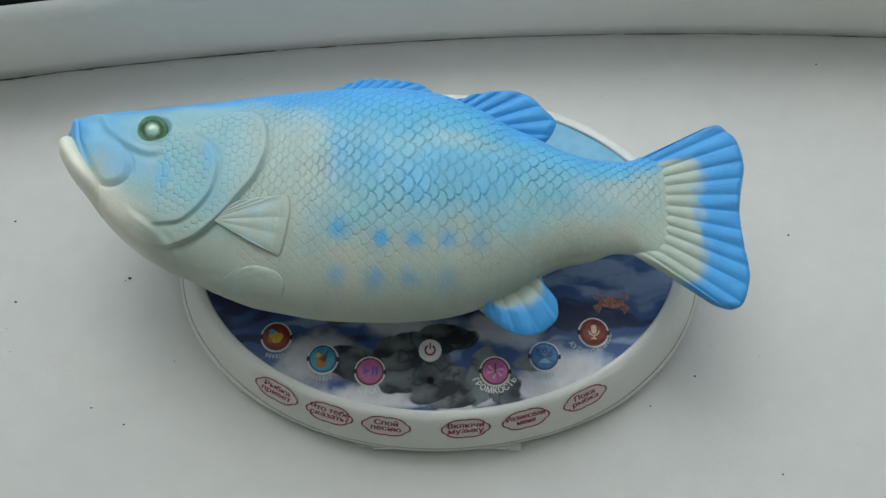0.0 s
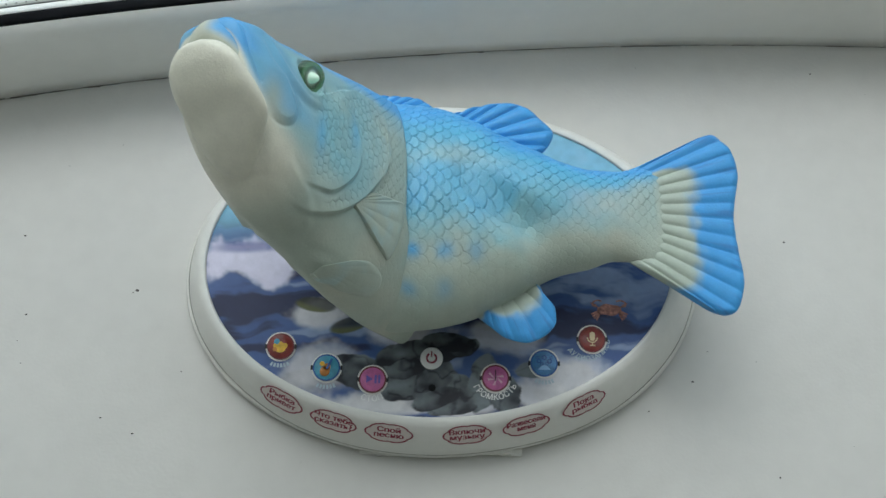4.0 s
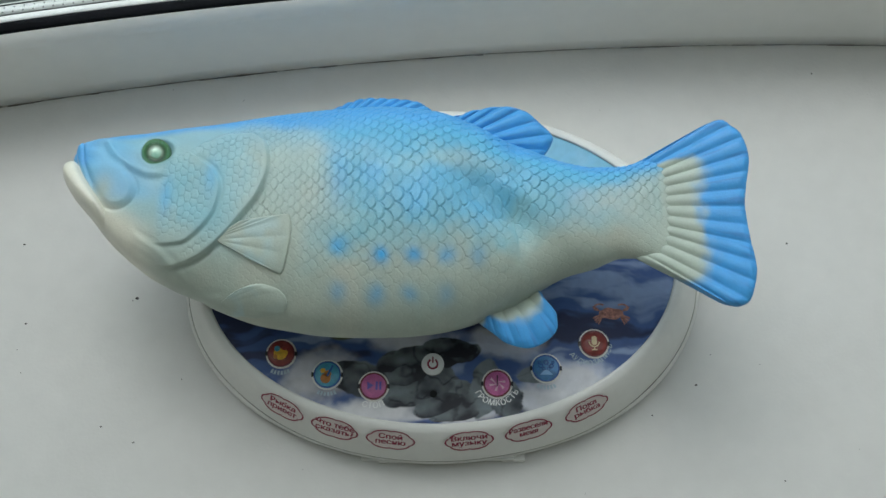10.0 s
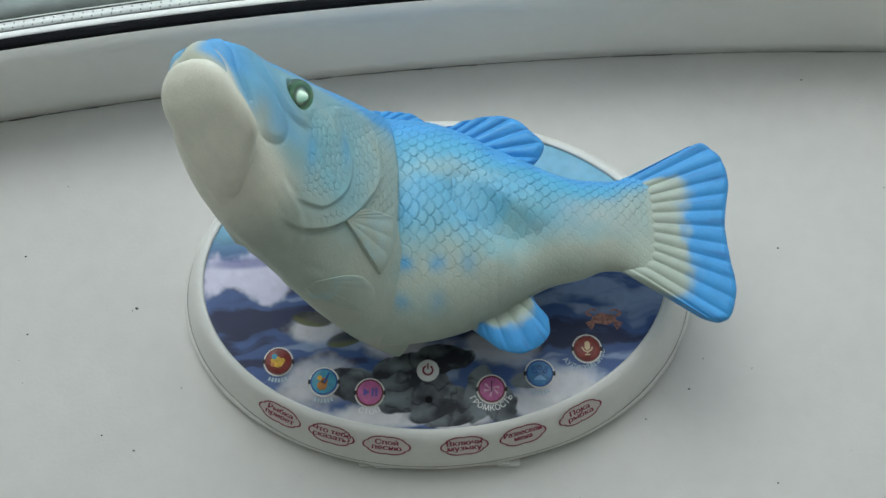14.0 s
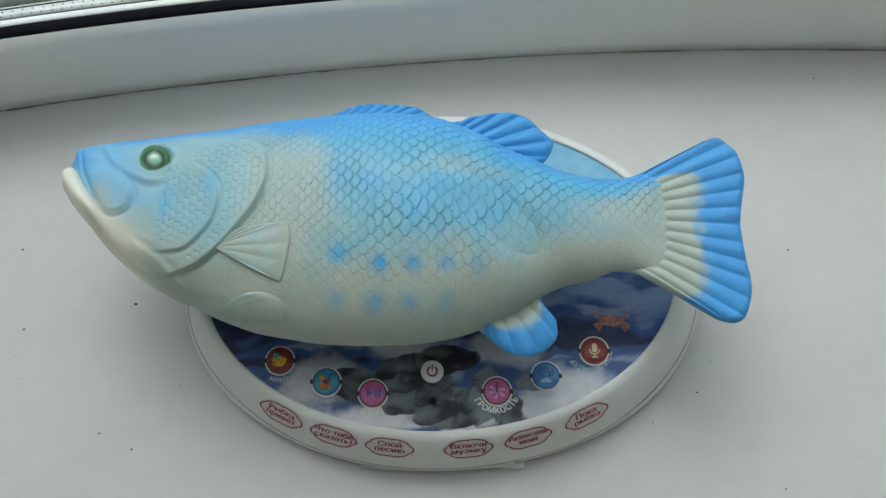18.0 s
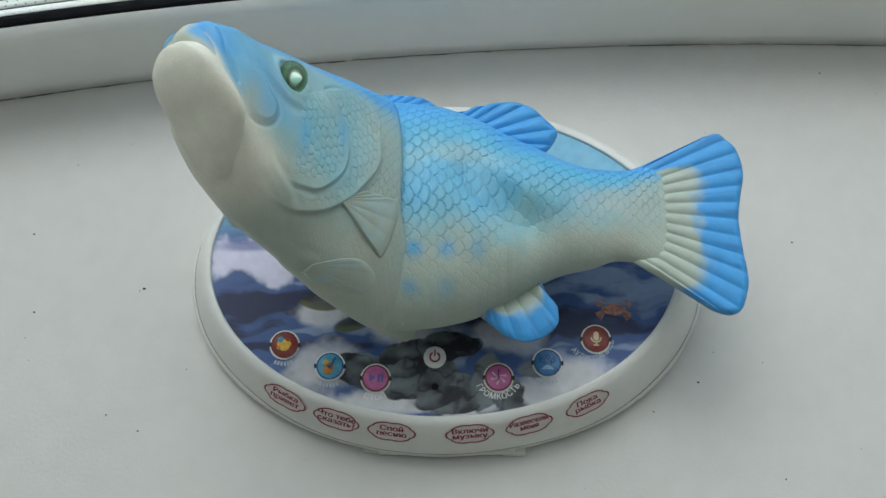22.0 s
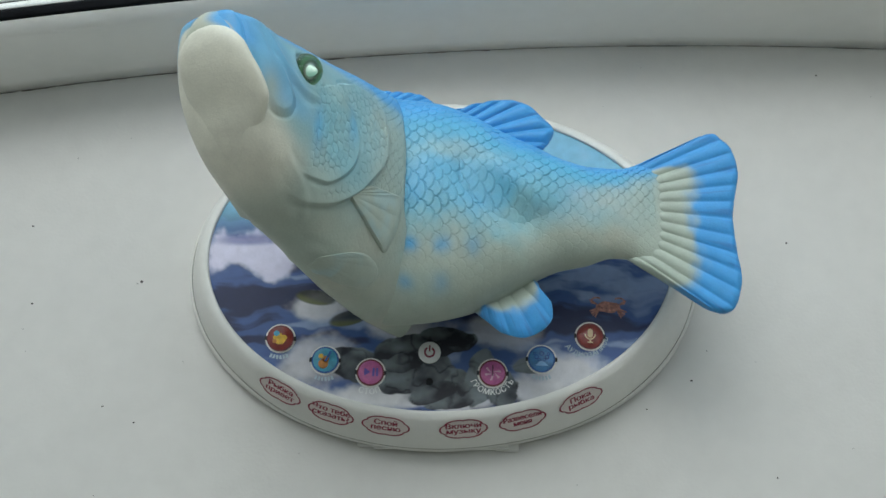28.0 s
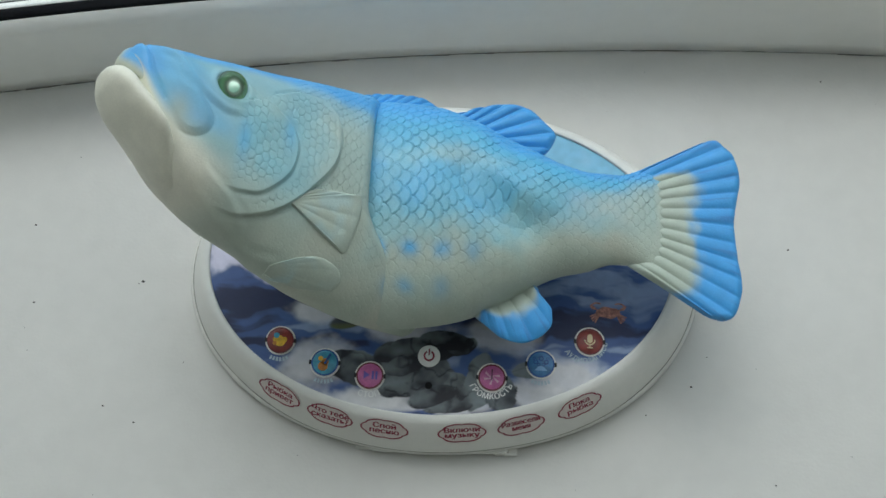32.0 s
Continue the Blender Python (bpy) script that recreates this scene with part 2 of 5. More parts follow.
def curve(x, points):
    """A smooth curve through points (x, y), without overshoot."""
    p = np.array(points, float)
    h = np.diff(p[:, 0])
    d = np.diff(p[:, 1]) / h
    m = np.zeros(len(p))
    m[0], m[-1] = d[0], d[-1]
    w1, w2 = 2 * h[1:] + h[:-1], h[1:] + 2 * h[:-1]
    same = d[:-1] * d[1:] > 0
    m[1:-1] = np.where(same, (w1 + w2) / (w1 / np.where(same, d[:-1], 1) + w2 / np.where(same, d[1:], 1)), 0)
    x = np.clip(x, p[0, 0], p[-1, 0])
    k = np.clip(np.searchsorted(p[:, 0], x) - 1, 0, len(h) - 1)
    t = (x - p[k, 0]) / h[k]
    return ((2 * t**3 - 3 * t**2 + 1) * p[k, 1] + (t**3 - 2 * t**2 + t) * h[k] * m[k]
            + (3 * t**2 - 2 * t**3) * p[k + 1, 1] + (t**3 - t**2) * h[k] * m[k + 1])


def step(x, a=0.0, b=1.0):
    t = np.clip((x - a) / (b - a), 0, 1)
    return t * t * (3 - 2 * t)


LATTICE = np.random.RandomState(7).rand(64, 64)


def cloud(x, y, size, octaves=3, seed=0):
    """Soft value noise, 0 to 1."""
    out, total = 0.0, 0.0
    for o in range(octaves):
        u, v = np.asarray(x) / size * 2**o + 13.7 * seed + 5.1 * o, np.asarray(y) / size * 2**o + 7.3 * seed + 9.2 * o
        i, j = np.floor(u).astype(int), np.floor(v).astype(int)
        fu, fv = step(u - i), step(v - j)
        a, b, c, d = (LATTICE[(i + p) % 64, (j + q) % 64] for p, q in ((0, 0), (1, 0), (0, 1), (1, 1)))
        out = out + (a * (1 - fu) * (1 - fv) + b * fu * (1 - fv) + c * (1 - fu) * fv + d * fu * fv) / 2**o
        total += 1 / 2**o
    return out / total


def blend(base, colour, amount):
    amount = np.clip(amount, 0, 1)[..., None]
    return base * (1 - amount) + np.array(colour, float) * amount


def rounded(points, n=40):
    """The same line, drawn smoothly."""
    p = np.array(points, float)
    k = np.concatenate([[0], np.cumsum(np.hypot(*np.diff(p, axis=0).T))])
    t = np.linspace(0, k[-1], n)
    return np.stack([curve(t, np.stack([k, p[:, 0]], 1)), curve(t, np.stack([k, p[:, 1]], 1))], -1)


def to_line(x, y, points):
    """Distance to a polyline, positive on its right-hand side."""
    best, sign = np.full(np.shape(x), 1e9), np.ones(np.shape(x))
    for (ax, ay), (bx, by) in zip(points[:-1], points[1:]):
        dx, dy = bx - ax, by - ay
        t = np.clip(((x - ax) * dx + (y - ay) * dy) / (dx * dx + dy * dy), 0, 1)
        d = np.hypot(x - ax - t * dx, y - ay - t * dy)
        near = d < best - 1e-6
        best = np.where(near, d, best)
        sign = np.where(near, np.where((x - ax) * dy - (y - ay) * dx > 0, 1.0, -1.0), sign)
    return best * sign


def box(bm, x0, x1, y0, y1, z0, z1, bevel=0.0):
    r = bmesh.ops.create_cube(bm, size=1.0)["verts"]
    bmesh.ops.scale(bm, vec=(x1 - x0, y1 - y0, z1 - z0), verts=r)
    bmesh.ops.translate(bm, vec=((x0 + x1) / 2, (y0 + y1) / 2, (z0 + z1) / 2), verts=r)
    if bevel:
        bmesh.ops.bevel(bm, geom=list({e for v in r for e in v.link_edges}), offset=bevel, segments=3, affect="EDGES")
    return bm


# ---- the setting: sill, window, room ----
def window_line(x):
    """The foot of the window frame on the sill, in metres."""
    c = np.clip(x, -0.3, 0.3)
    return 0.1267 + 0.088 * c - 0.2 * c * c + (x - c) * (0.088 - 0.4 * c)


def sweep(name, profile, mat, parent=None, label="", closed=True, x0=-0.78, x1=0.78, n=60):
    """A bar along the window: profile of (offset behind the line, height)."""
    xs = np.linspace(x0, x1, n)
    v = np.array([[(x, window_line(x) + o, z) for o, z in profile] for x in xs]) / MM
    f = quads(n, len(profile), wrap=closed)
    me = grid_mesh(name, v, f, flat=True)
    if closed:
        bm = bmesh.new()
        bm.from_mesh(me)
        bm.verts.ensure_lookup_table()
        k = len(profile)
        bm.faces.new([bm.verts[i] for i in range(k)])
        bm.faces.new([bm.verts[i] for i in reversed(range((n - 1) * k, n * k))])
        bmesh.ops.recalc_face_normals(bm, faces=bm.faces)
        bm.to_mesh(me)
        bm.free()
    return part(name, me, mat, parent, label)


sill = part("window_sill", box(bmesh.new(), -0.78, 0.78, -0.30, 0.24, -0.03, 0.0, 0.006), SILL)
tagged(sill, "white plastic window sill, slightly dirty with dark specks", "window sill", kind="structure")

window = tagged(new("window_1"), "white plastic window with black rubber gasket", "window", kind="structure")
sweep("bottom_frame", [(0, 0.0), (0, 0.010), (0.0, 0.0515), (0.0003, 0.0535), (0.0010, 0.0556), (0.0020, 0.0575), (0.0032, 0.0590), (0.0044, 0.0602), (0.0052, 0.0608), (0.0055, 0.0600), (0.06, 0.0600), (0.06, 0.0)], PVC, window)
sweep("gasket", [(0.0056, 0.0601), (0.0056, 0.0618), (0.0064, 0.0626), (0.0090, 0.0629), (0.0114, 0.0626), (0.0118, 0.0618), (0.0118, 0.0601)], GASKET, window, "black rubber gasket")
pane = sweep("pane", [(0.0121, 0.0625), (0.0121, 1.40), (0.0161, 1.40), (0.0161, 0.0625)], glass, window)
pane.visible_shadow = False
sweep("glazing_strip", [(0.0122, 0.0601), (0.0122, 0.0612), (0.0176, 0.0616), (0.0176, 0.0601)], PVC, window, "pale plastic strip under the pane")
spacer = sweep("spacer_bar", [(0.0190, 0.0601), (0.0190, 0.0615), (0.0262, 0.0615), (0.0262, 0.0601)], ALU, window, "perforated aluminium spacer bar")
pane2 = sweep("pane", [(0.0264, 0.0625), (0.0264, 1.40), (0.0304, 1.40), (0.0304, 0.0625)], glass, window)
pane2.visible_shadow = False
sweep("sealant", [(0.0177, 0.0601), (0.0177, 0.0613), (0.0189, 0.0613), (0.0189, 0.0601)], GASKET, window, "dark sealant line")
sweep("sealant", [(0.0263, 0.0601), (0.0263, 0.0618), (0.0290, 0.0618), (0.0290, 0.0601)], GASKET, window, "dark sealant line")
# grey strip added over the white outer frame to tone down its glare
LEDGE = material("added_grey_ledge", (0.30, 0.33, 0.31), 0.8, vary=0.3, scale=40)
sweep("outer_ledge", [(0.0296, 0.0602), (0.0296, 0.0612), (0.0599, 0.0612), (0.0599, 0.0602)], LEDGE, window, "grey strip added over the outer frame")
bm = bmesh.new()
for k in range(150):
    for row in (0.0205, 0.0243):
        x = -0.5 + k * 0.0052
        r = bmesh.ops.create_circle(bm, cap_ends=True, radius=0.00055, segments=6)["verts"]
        bmesh.ops.translate(bm, vec=(x, window_line(x) + row, 0.0618), verts=r)
tagged(part("perforation", bm, GASKET, window), kind="stuff")
sweep("top_frame", [(0, 1.36), (0, 1.44), (0.06, 1.44), (0.06, 1.36)], PVC, window)
for x0, x1 in ((-0.78, -0.71), (0.71, 0.78)):
    side = sweep("side_frame", [(0.001, 0.066), (0.001, 1.36), (0.059, 1.36), (0.059, 0.066)], PVC, window, x0=x0, x1=x1, n=4)

# the grimy joint between frame and sill: broken thin pieces of dirt
bm = bmesh.new()
rng = random.Random(3)
x = -0.40
while x < 0.42:
    length = rng.uniform(0.004, 0.016)
    w = rng.choice((0.0002, 0.0003, 0.0004, 0.0006)) * (1.25 if x < 0.1 else 0.8)
    pts = [(x + length * i / 3, rng.uniform(0.7, 1.3) * w) for i in range(4)]
    top = [bm.verts.new((a, window_line(a) + 0.0004, 0.0003)) for a, _ in pts]
    low = [bm.verts.new((a, window_line(a) - b, 0.0003)) for a, b in pts]
    for i in range(3):
        bm.faces.new((low[i], low[i + 1], top[i + 1], top[i]))
    x += length * (1.0 if rng.random() < 0.9 else 1.3)
tagged(part("joint_grime", bm, GRIME), "thin dark line of grime in the joint of the sill", "dirt", kind="stuff")

# room shell behind and above the camera, unseen; small and pale to bounce light
for name, b, mat in (
    ("wall_west", (-1.1, -1.0, -1.9, 0.6, -0.85, 1.65), WALL), ("wall_east", (1.0, 1.1, -1.9, 0.6, -0.85, 1.65), WALL), ("wall_south", (-1.0, 1.0, -1.9, -1.8, -0.85, 1.65), WALL),
    ("wall_north_below", (-1.0, 1.0, -0.02, 0.24, -0.85, -0.031), WALL), ("wall_north_above", (-1.0, 1.0, -0.02, 0.30, 1.441, 1.65), WALL),
    ("wall_north_left", (-1.0, -0.781, -0.02, 0.30, -0.031, 1.441), WALL), ("wall_north_right", (0.781, 1.0, -0.02, 0.30, -0.031, 1.441), WALL),
    ("floor", (-1.1, 1.1, -1.9, 0.3, -0.95, -0.851), FLOOR), ("ceiling", (-1.1, 1.1, -1.9, 0.6, 1.651, 1.75), CEIL),
):
    tagged(part(name, box(bmesh.new(), *b), mat), kind="structure")
ground = part("ground", box(bmesh.new(), -900, 900, -900, 900, -6.2, -6.0), material("ground_outside", (0.12, 0.13, 0.09), 0.9, vary=0.3, scale=0.3))
tagged(ground, "green and grey ground far below outside the window", "ground", kind="structure")

# dirt specks on the sill
bm = bmesh.new()
rng = random.Random(5)
SPECKS = [(-0.2284, 0.0070, 0.0007), (-0.1640, -0.0235, 0.0009), (-0.2211, -0.0380, 0.0007), (-0.1576, -0.1005, 0.0006), (0.1293, -0.0687, 0.0007), (0.1848, 0.0106, 0.0006), (0.2109, 0.1171, 0.0006), (0.1700, -0.1175, 0.0006), (-0.1662, -0.0248, 0.0004), (-0.1749, -0.0926, 0.0006), (0.1056, -0.0847, 0.0005), (0.1381, -0.0523, 0.0003), (-0.1362, -0.0675, 0.0004), (-0.2235, -0.0523, 0.0003)]
for _ in range(34):
    SPECKS.append((rng.uniform(-0.27, 0.28), rng.uniform(-0.16, 0.12), rng.uniform(0.00018, 0.0004)))
for sx, sy, r in SPECKS:
    n = rng.randint(5, 8)
    ring = [bm.verts.new((sx + math.cos(a) * r * rng.uniform(0.6, 1.4), sy + math.sin(a) * r * rng.uniform(0.5, 1.1), 0.00008)) for a in [k * 2 * math.pi / n for k in range(n)]]
    bm.faces.new(ring)
    mid = bm.verts.new((sx, sy, r * 0.5))
    for k in range(n):
        bm.faces.new((ring[k], ring[(k + 1) % n], mid))
tagged(part("dirt_specks", bm, DIRT), "small dark dirt specks scattered over the white sill", "dirt", kind="stuff")

# ---- the toy ----
toy = tagged(new("singing_fish_toy"), "blue and cream rubber singing fish on an oval white plastic base", "toy fish")

# base: an oval shell with a printed panel sunk in its top
BX, BY, BA, BB, YAW = -3.0, -12.9, 119.7, 83.3, radians(2.2)
PANEL_Z = 28.0


def oval(a, out=0.0):
    """A point of the panel's edge at angle a, moved outwards, in millimetres."""
    px, py = BA * np.cos(a), BB * np.sin(a)
    nx, ny = np.cos(a) / BA, np.sin(a) / BB
    k = np.hypot(nx, ny)
    px, py = px + out * nx / k, py + out * ny / k
    return BX + px * np.cos(YAW) - py * np.sin(YAW), BY + px * np.sin(YAW) + py * np.cos(YAW)


def to_base(x, y):
    c, s = math.cos(YAW), math.sin(YAW)
    return (x - BX) * c + (y - BY) * s, -(x - BX) * s + (y - BY) * c


def ring_mesh(name, profile, n=220):
    a = np.linspace(0, 2 * np.pi, n, endpoint=False)
    front = step(-np.sin(a), 0.55, 0.95)
    cols = []
    for out, z, grow in profile:
        x, y = oval(a, out + grow * front + 2.8 * step(np.cos(a), 0.15, 0.9) * np.clip((27.0 - z) / 18.0, 0, 1))
        cols.append(np.stack([x, y, np.full(n, z)], -1))
    v = np.stack(cols, 1)
    f = quads(n, len(profile))
    k = len(profile)
    last = np.stack([np.full(k - 1, (n - 1) * k) + np.arange(k - 1), np.arange(k - 1), np.arange(k - 1) + 1, np.full(k - 1, (n - 1) * k) + np.arange(k - 1) + 1], -1)
    return grid_mesh(name, v, np.concatenate([f, last]))


base = part("base_shell", ring_mesh("base_shell", [(-3, 24.5, 0), (-0.6, 24.5, 0), (0, 25, 0), (0, 28.6, 0), (0.5, 29.2, 0), (1.3, 29.3, 0), (3.2, 28.8, 0), (5.0, 27.4, 0), (8.0, 21.5, 1.0),
                                                  (11.0, 13.5, 1.6), (12.2, 9.2, 1.8), (12.5, 8.2, 1.8)]), SHELL, toy, "off-white plastic oval shell")
part("base_flange", ring_mesh("base_flange", [(9.5, 7.9, 0.6), (12.9, 7.6, 0.9), (14.0, 7.2, 0.6), (14.5, 6.2, 0.3), (14.7, 1.2, -0.4), (14.2, 0.4, -0.4), (9.0, 0.3, 0)]), SHELL, toy)
part("base_groove", ring_mesh("base_groove", [(11.9, 8.3, 1.6), (12.9, 8.15, 1.6), (12.9, 7.75, 1.6), (11.5, 7.7, 1.4)]), material("dark_groove", (0.34, 0.33, 0.28), 0.8, vary=0.4, scale=80), toy, "dark groove between shell and flange")
plinth = part("front_plinth", box(bmesh.new(), -0.0350, 0.0350, -0.0040, 0.0040, 0.0003, 0.0060, 0.0012), SHELL, toy)
plinth.matrix_basis = pose(0.0005, -0.1054, 0, 0, 0, 1.4)
part("mounting_post", box(bmesh.new(), -0.022, 0.022, -0.020, 0.016, 0.0275, 0.0480, 0.004), SHELL, toy, "low white post that carries the fish")
for fx in (-36.0, 34.0):
    bm = box(bmesh.new(), fx * MM - 0.006, fx * MM + 0.006, -0.1092, -0.103, 0.0003, 0.0026, 0.0006)
    part("foot_tab", bm, SHELL, toy)


for mx, my, mr in ((-38.8, -107.2, 0.55), (-2.8, -108.9, 0.5), (-0.6, -108.9, 0.7), (1.6, -108.8, 0.4), (-70, -94.5, 0.4)):
    bm = bmesh.new()
    bmesh.ops.create_uvsphere(bm, u_segments=8, v_segments=5, radius=mr * MM)
    bmesh.ops.scale(bm, vec=(1.5, 0.7, 0.5), verts=bm.verts)
    bmesh.ops.translate(bm, vec=(mx * MM, my * MM, 0.0072), verts=bm.verts)
    part("dirt_mark", bm, DIRT, base)


def sea_picture(x, y):
    """The printed seascape: sky, surf, waves and rocks."""
    u, v = to_base(x, y)
    wob = (cloud(u, v, 22, 4, 1) - 0.5) * 26
    stripe = cloud(u * 0.35 + wob * 0.5, v * 1.9 + wob, 16, 4, 2)
    c = np.zeros(np.shape(x) + (3,)) + np.array((0.050, 0.105, 0.28))
    c = blend(c, (0.014, 0.024, 0.080), step(stripe, 0.50, 0.66))
    c = blend(c, (0.30, 0.39, 0.58), step(stripe, 0.42, 0.26) * 0.8)
    sky_part = step(v + wob * 0.4, 8, 34)
    c = blend(c, (0.20, 0.50, 0.68), sky_part)
    c = blend(c, (0.70, 0.74, 0.78), sky_part * step(cloud(u, v, 30, 3, 4), 0.5, 0.75) * 0.7)
    # violet and white surf on the head's side
    surf = np.exp(-(((u + 95) / 34) ** 2 + ((v + 2 + wob * 0.4) / 14) ** 2))
    c = blend(c, (0.68, 0.66, 0.80), step(surf + (cloud(u, v, 14, 4, 6) - 0.5) * 1.5, 0.40, 0.8))
    c = blend(c, (0.10, 0.12, 0.34), step(np.exp(-(((u + 100) / 22) ** 2 + ((v - 8) / 4) ** 2)), 0.3, 0.9) * 0.7)
    # foam in front of the rocks
    for cx, cy, rx, ry, k in ((-60, -58, 24, 15, 0.8), (-36, -76, 26, 8, 1.0), (0, -79, 22, 4, 0.85), (62, -62, 24, 12, 0.9), (48, -72, 22, 8, 0.85), (30, -42, 26, 10, 0.6), (-62, -30, 18, 9, 0.9), (-20, -38, 22, 10, 0.8), (6, -80, 24, 4, 0.7)):
        f = np.exp(-(((u - cx) / rx) ** 2 + ((v - cy + wob * 0.35) / ry) ** 2)) + (cloud(u, v, 9, 4, 8) - 0.5) * 0.55
        c = blend(c, (0.70, 0.69, 0.70), step(f, 0.30, 0.80) * k)
    # rocks, dark and grey-green
    for cx, cy, rx, ry, turn, grey in ((-14, -62, 20, 11, 0.1, 0.5), (4, -70, 16, 8, 0.0, 0.6), (46, -60, 11, 5, 0.1, 0.75), (-42, -60, 14, 9, -0.3, 0.1), (-8, -50, 24, 7, 0.12, 0.1), (2, -45, 13, 5, -0.1, 0.0), (-15, -66, 19, 8, 0.18, 0.45), (-17, -58, 11, 5, 0.3, 0.2),
                                       (20, -67, 8, 16, -0.3, 0.75), (30, -72, 8, 10, -0.2, 0.5), (5, -79.5, 12, 3, 0.1, 0.2), (-4, -74, 12, 5, 0.3, 0.1)):
        p, q = (u - cx) * math.cos(turn) + (v - cy) * math.sin(turn), -(u - cx) * math.sin(turn) + (v - cy) * math.cos(turn)
        d = (p / rx) ** 2 + (q / ry) ** 2 + (cloud(u, v, 13, 3, 11) - 0.5) * 0.9 + (cloud(u, v, 4, 2, 15) - 0.5) * 0.35
        k = step(d, 1.08, 0.94)
        lump = cloud(p * 0.8 + q * 0.5, q * 1.2 - p * 0.3, 8, 2, 12)
        crack = np.abs(cloud(u, v, 11, 3, 17) - 0.5)
        tone = np.clip(grey * 0.8 + 0.2 + (lump - 0.5) * 1.5 + q / ry * 0.4 - 0.4 * step(crack, 0.05, 0.0) + (cloud(u, v, 2.2, 2, 18) - 0.5) * 0.25, 0, 1)[..., None]
        rock = np.array((0.008, 0.010, 0.018)) * (1 - tone) + np.array((0.19, 0.225, 0.24)) * tone
        c = c * (1 - k[..., None]) + rock * k[..., None]
    # small dim fish under the water
    for cx, cy, turn in ((-63, -24, -0.15), (-46, -35, 0.25), (30, -31, 0.35)):
        p, q = (u - cx) * math.cos(turn) + (v - cy) * math.sin(turn), -(u - cx) * math.sin(turn) + (v - cy) * math.cos(turn)
        k = step((p / 11) ** 2 + (q / 4.2) ** 2, 1.1, 0.6)
        c = blend(c, (0.030, 0.032, 0.016), k * 0.85)
        c = blend(c, (0.16, 0.17, 0.05), k * step(-q - p * 0.2, 0.0, 3.0) * 0.7)
    return c * (0.92 + 0.16 * cloud(u, v, 3.0, 2, 14)[..., None])


rr, aa = np.meshgrid(np.linspace(0.02, 1, 230), np.linspace(0, 2 * np.pi, 760, endpoint=False), indexing="ij")
ex, ey = oval(aa, -0.1)
px, py = BX + (ex - BX) * rr, BY + (ey - BY) * rr
panel_v = np.stack([px, py, np.full(px.shape, PANEL_Z)], -1)
f = quads(230, 760, wrap=True)
panel = part("printed_panel", grid_mesh("printed_panel", panel_v, f[:, ::-1], sea_picture(px, py)), PRINT, toy, "glossy printed seascape with waves and rocks")


def disc(x, y, z, r, h=0.4, n=28, dome=0.0, bm=None):
    """A low round button body, in millimetres."""
    bm = bm or bmesh.new()
    prof = [(r, 0), (r, h * 0.7), (r * 0.96, h)] + [(r * k, h + dome * (1 - k * k)) for k in (0.8, 0.55, 0.3, 0.12)]
    rings = [[bm.verts.new(((x + q * math.cos(2 * math.pi * i / n)) * MM, (y + q * math.sin(2 * math.pi * i / n)) * MM, (z + w) * MM)) for i in range(n)] for q, w in prof]
    for a, b in zip(rings[:-1], rings[1:]):
        for i in range(n):
            bm.faces.new((a[i], a[(i + 1) % n], b[(i + 1) % n], b[i])).smooth = True
    bm.faces.new(rings[-1])
    return bm


def hoop(x, y, z, r0, r1, h, n=32, a0=0.0, a1=2 * math.pi, bm=None):
    """A flat ring or part of one."""
    bm = bm or bmesh.new()
    full = a1 - a0 > 6.28
    prof = [(r0, 0), (r0, h), (r1, h), (r1, 0)]
    cols = [[bm.verts.new(((x + q * math.cos(a)) * MM, (y + q * math.sin(a)) * MM, (z + w) * MM)) for q, w in prof] for a in [a0 + (a1 - a0) * i / n for i in range(n if full else n + 1)]]
    for i in range(len(cols) - (0 if full else 1)):
        a, b = cols[i], cols[(i + 1) % len(cols)]
        for k in range(3):
            bm.faces.new((a[k], a[k + 1], b[k + 1], b[k]))
    return bm


def shape(points, z, h=0.15, bm=None):
    """A flat printed shape: outline in millimetres."""
    bm = bm or bmesh.new()
    vs = [bm.verts.new((x * MM, y * MM, (z + h) * MM)) for x, y in points]
    bm.faces.new(vs)
    return bm


def words(text, size, mat, parent, name, m, arc=0.0, bold=0.0, squeeze=1.0):
    """Printed letters, flat, at the pose m; bent round an arc of that radius if given."""
    font = bpy.data.curves.new(name, "FONT")
    font.body, font.size, font.align_x, font.align_y = text, size, "CENTER", "CENTER"
    font.space_line, font.resolution_u = 0.78, 3
    ob = bpy.data.objects.new(name, font)
    scene.collection.objects.link(ob)
    bpy.context.view_layer.update()
    me = bpy.data.meshes.new_from_object(ob.evaluated_get(bpy.context.evaluated_depsgraph_get()))
    bpy.data.objects.remove(ob)
    me.name = name
    for v in me.vertices:
        x, y = v.co.x * squeeze, v.co.y
        if arc:
            a = x / arc
            x, y = (arc - y) * math.sin(a), arc - (arc - y) * math.cos(a)
        v.co = (x, y, 0)
    if bold:
        bm = bmesh.new()
        for k in range(3):
            bm.from_mesh(me)
            for v in bm.verts[k * len(me.vertices):] if k else bm.verts:
                v.co += Vector(((k - 1) * bold, (k % 2) * bold * 0.6, k * 0.00001))
        bm.to_mesh(me)
        bm.free()
    me.materials.clear()
    me.transform(m)
    return part(name, me, mat, parent)


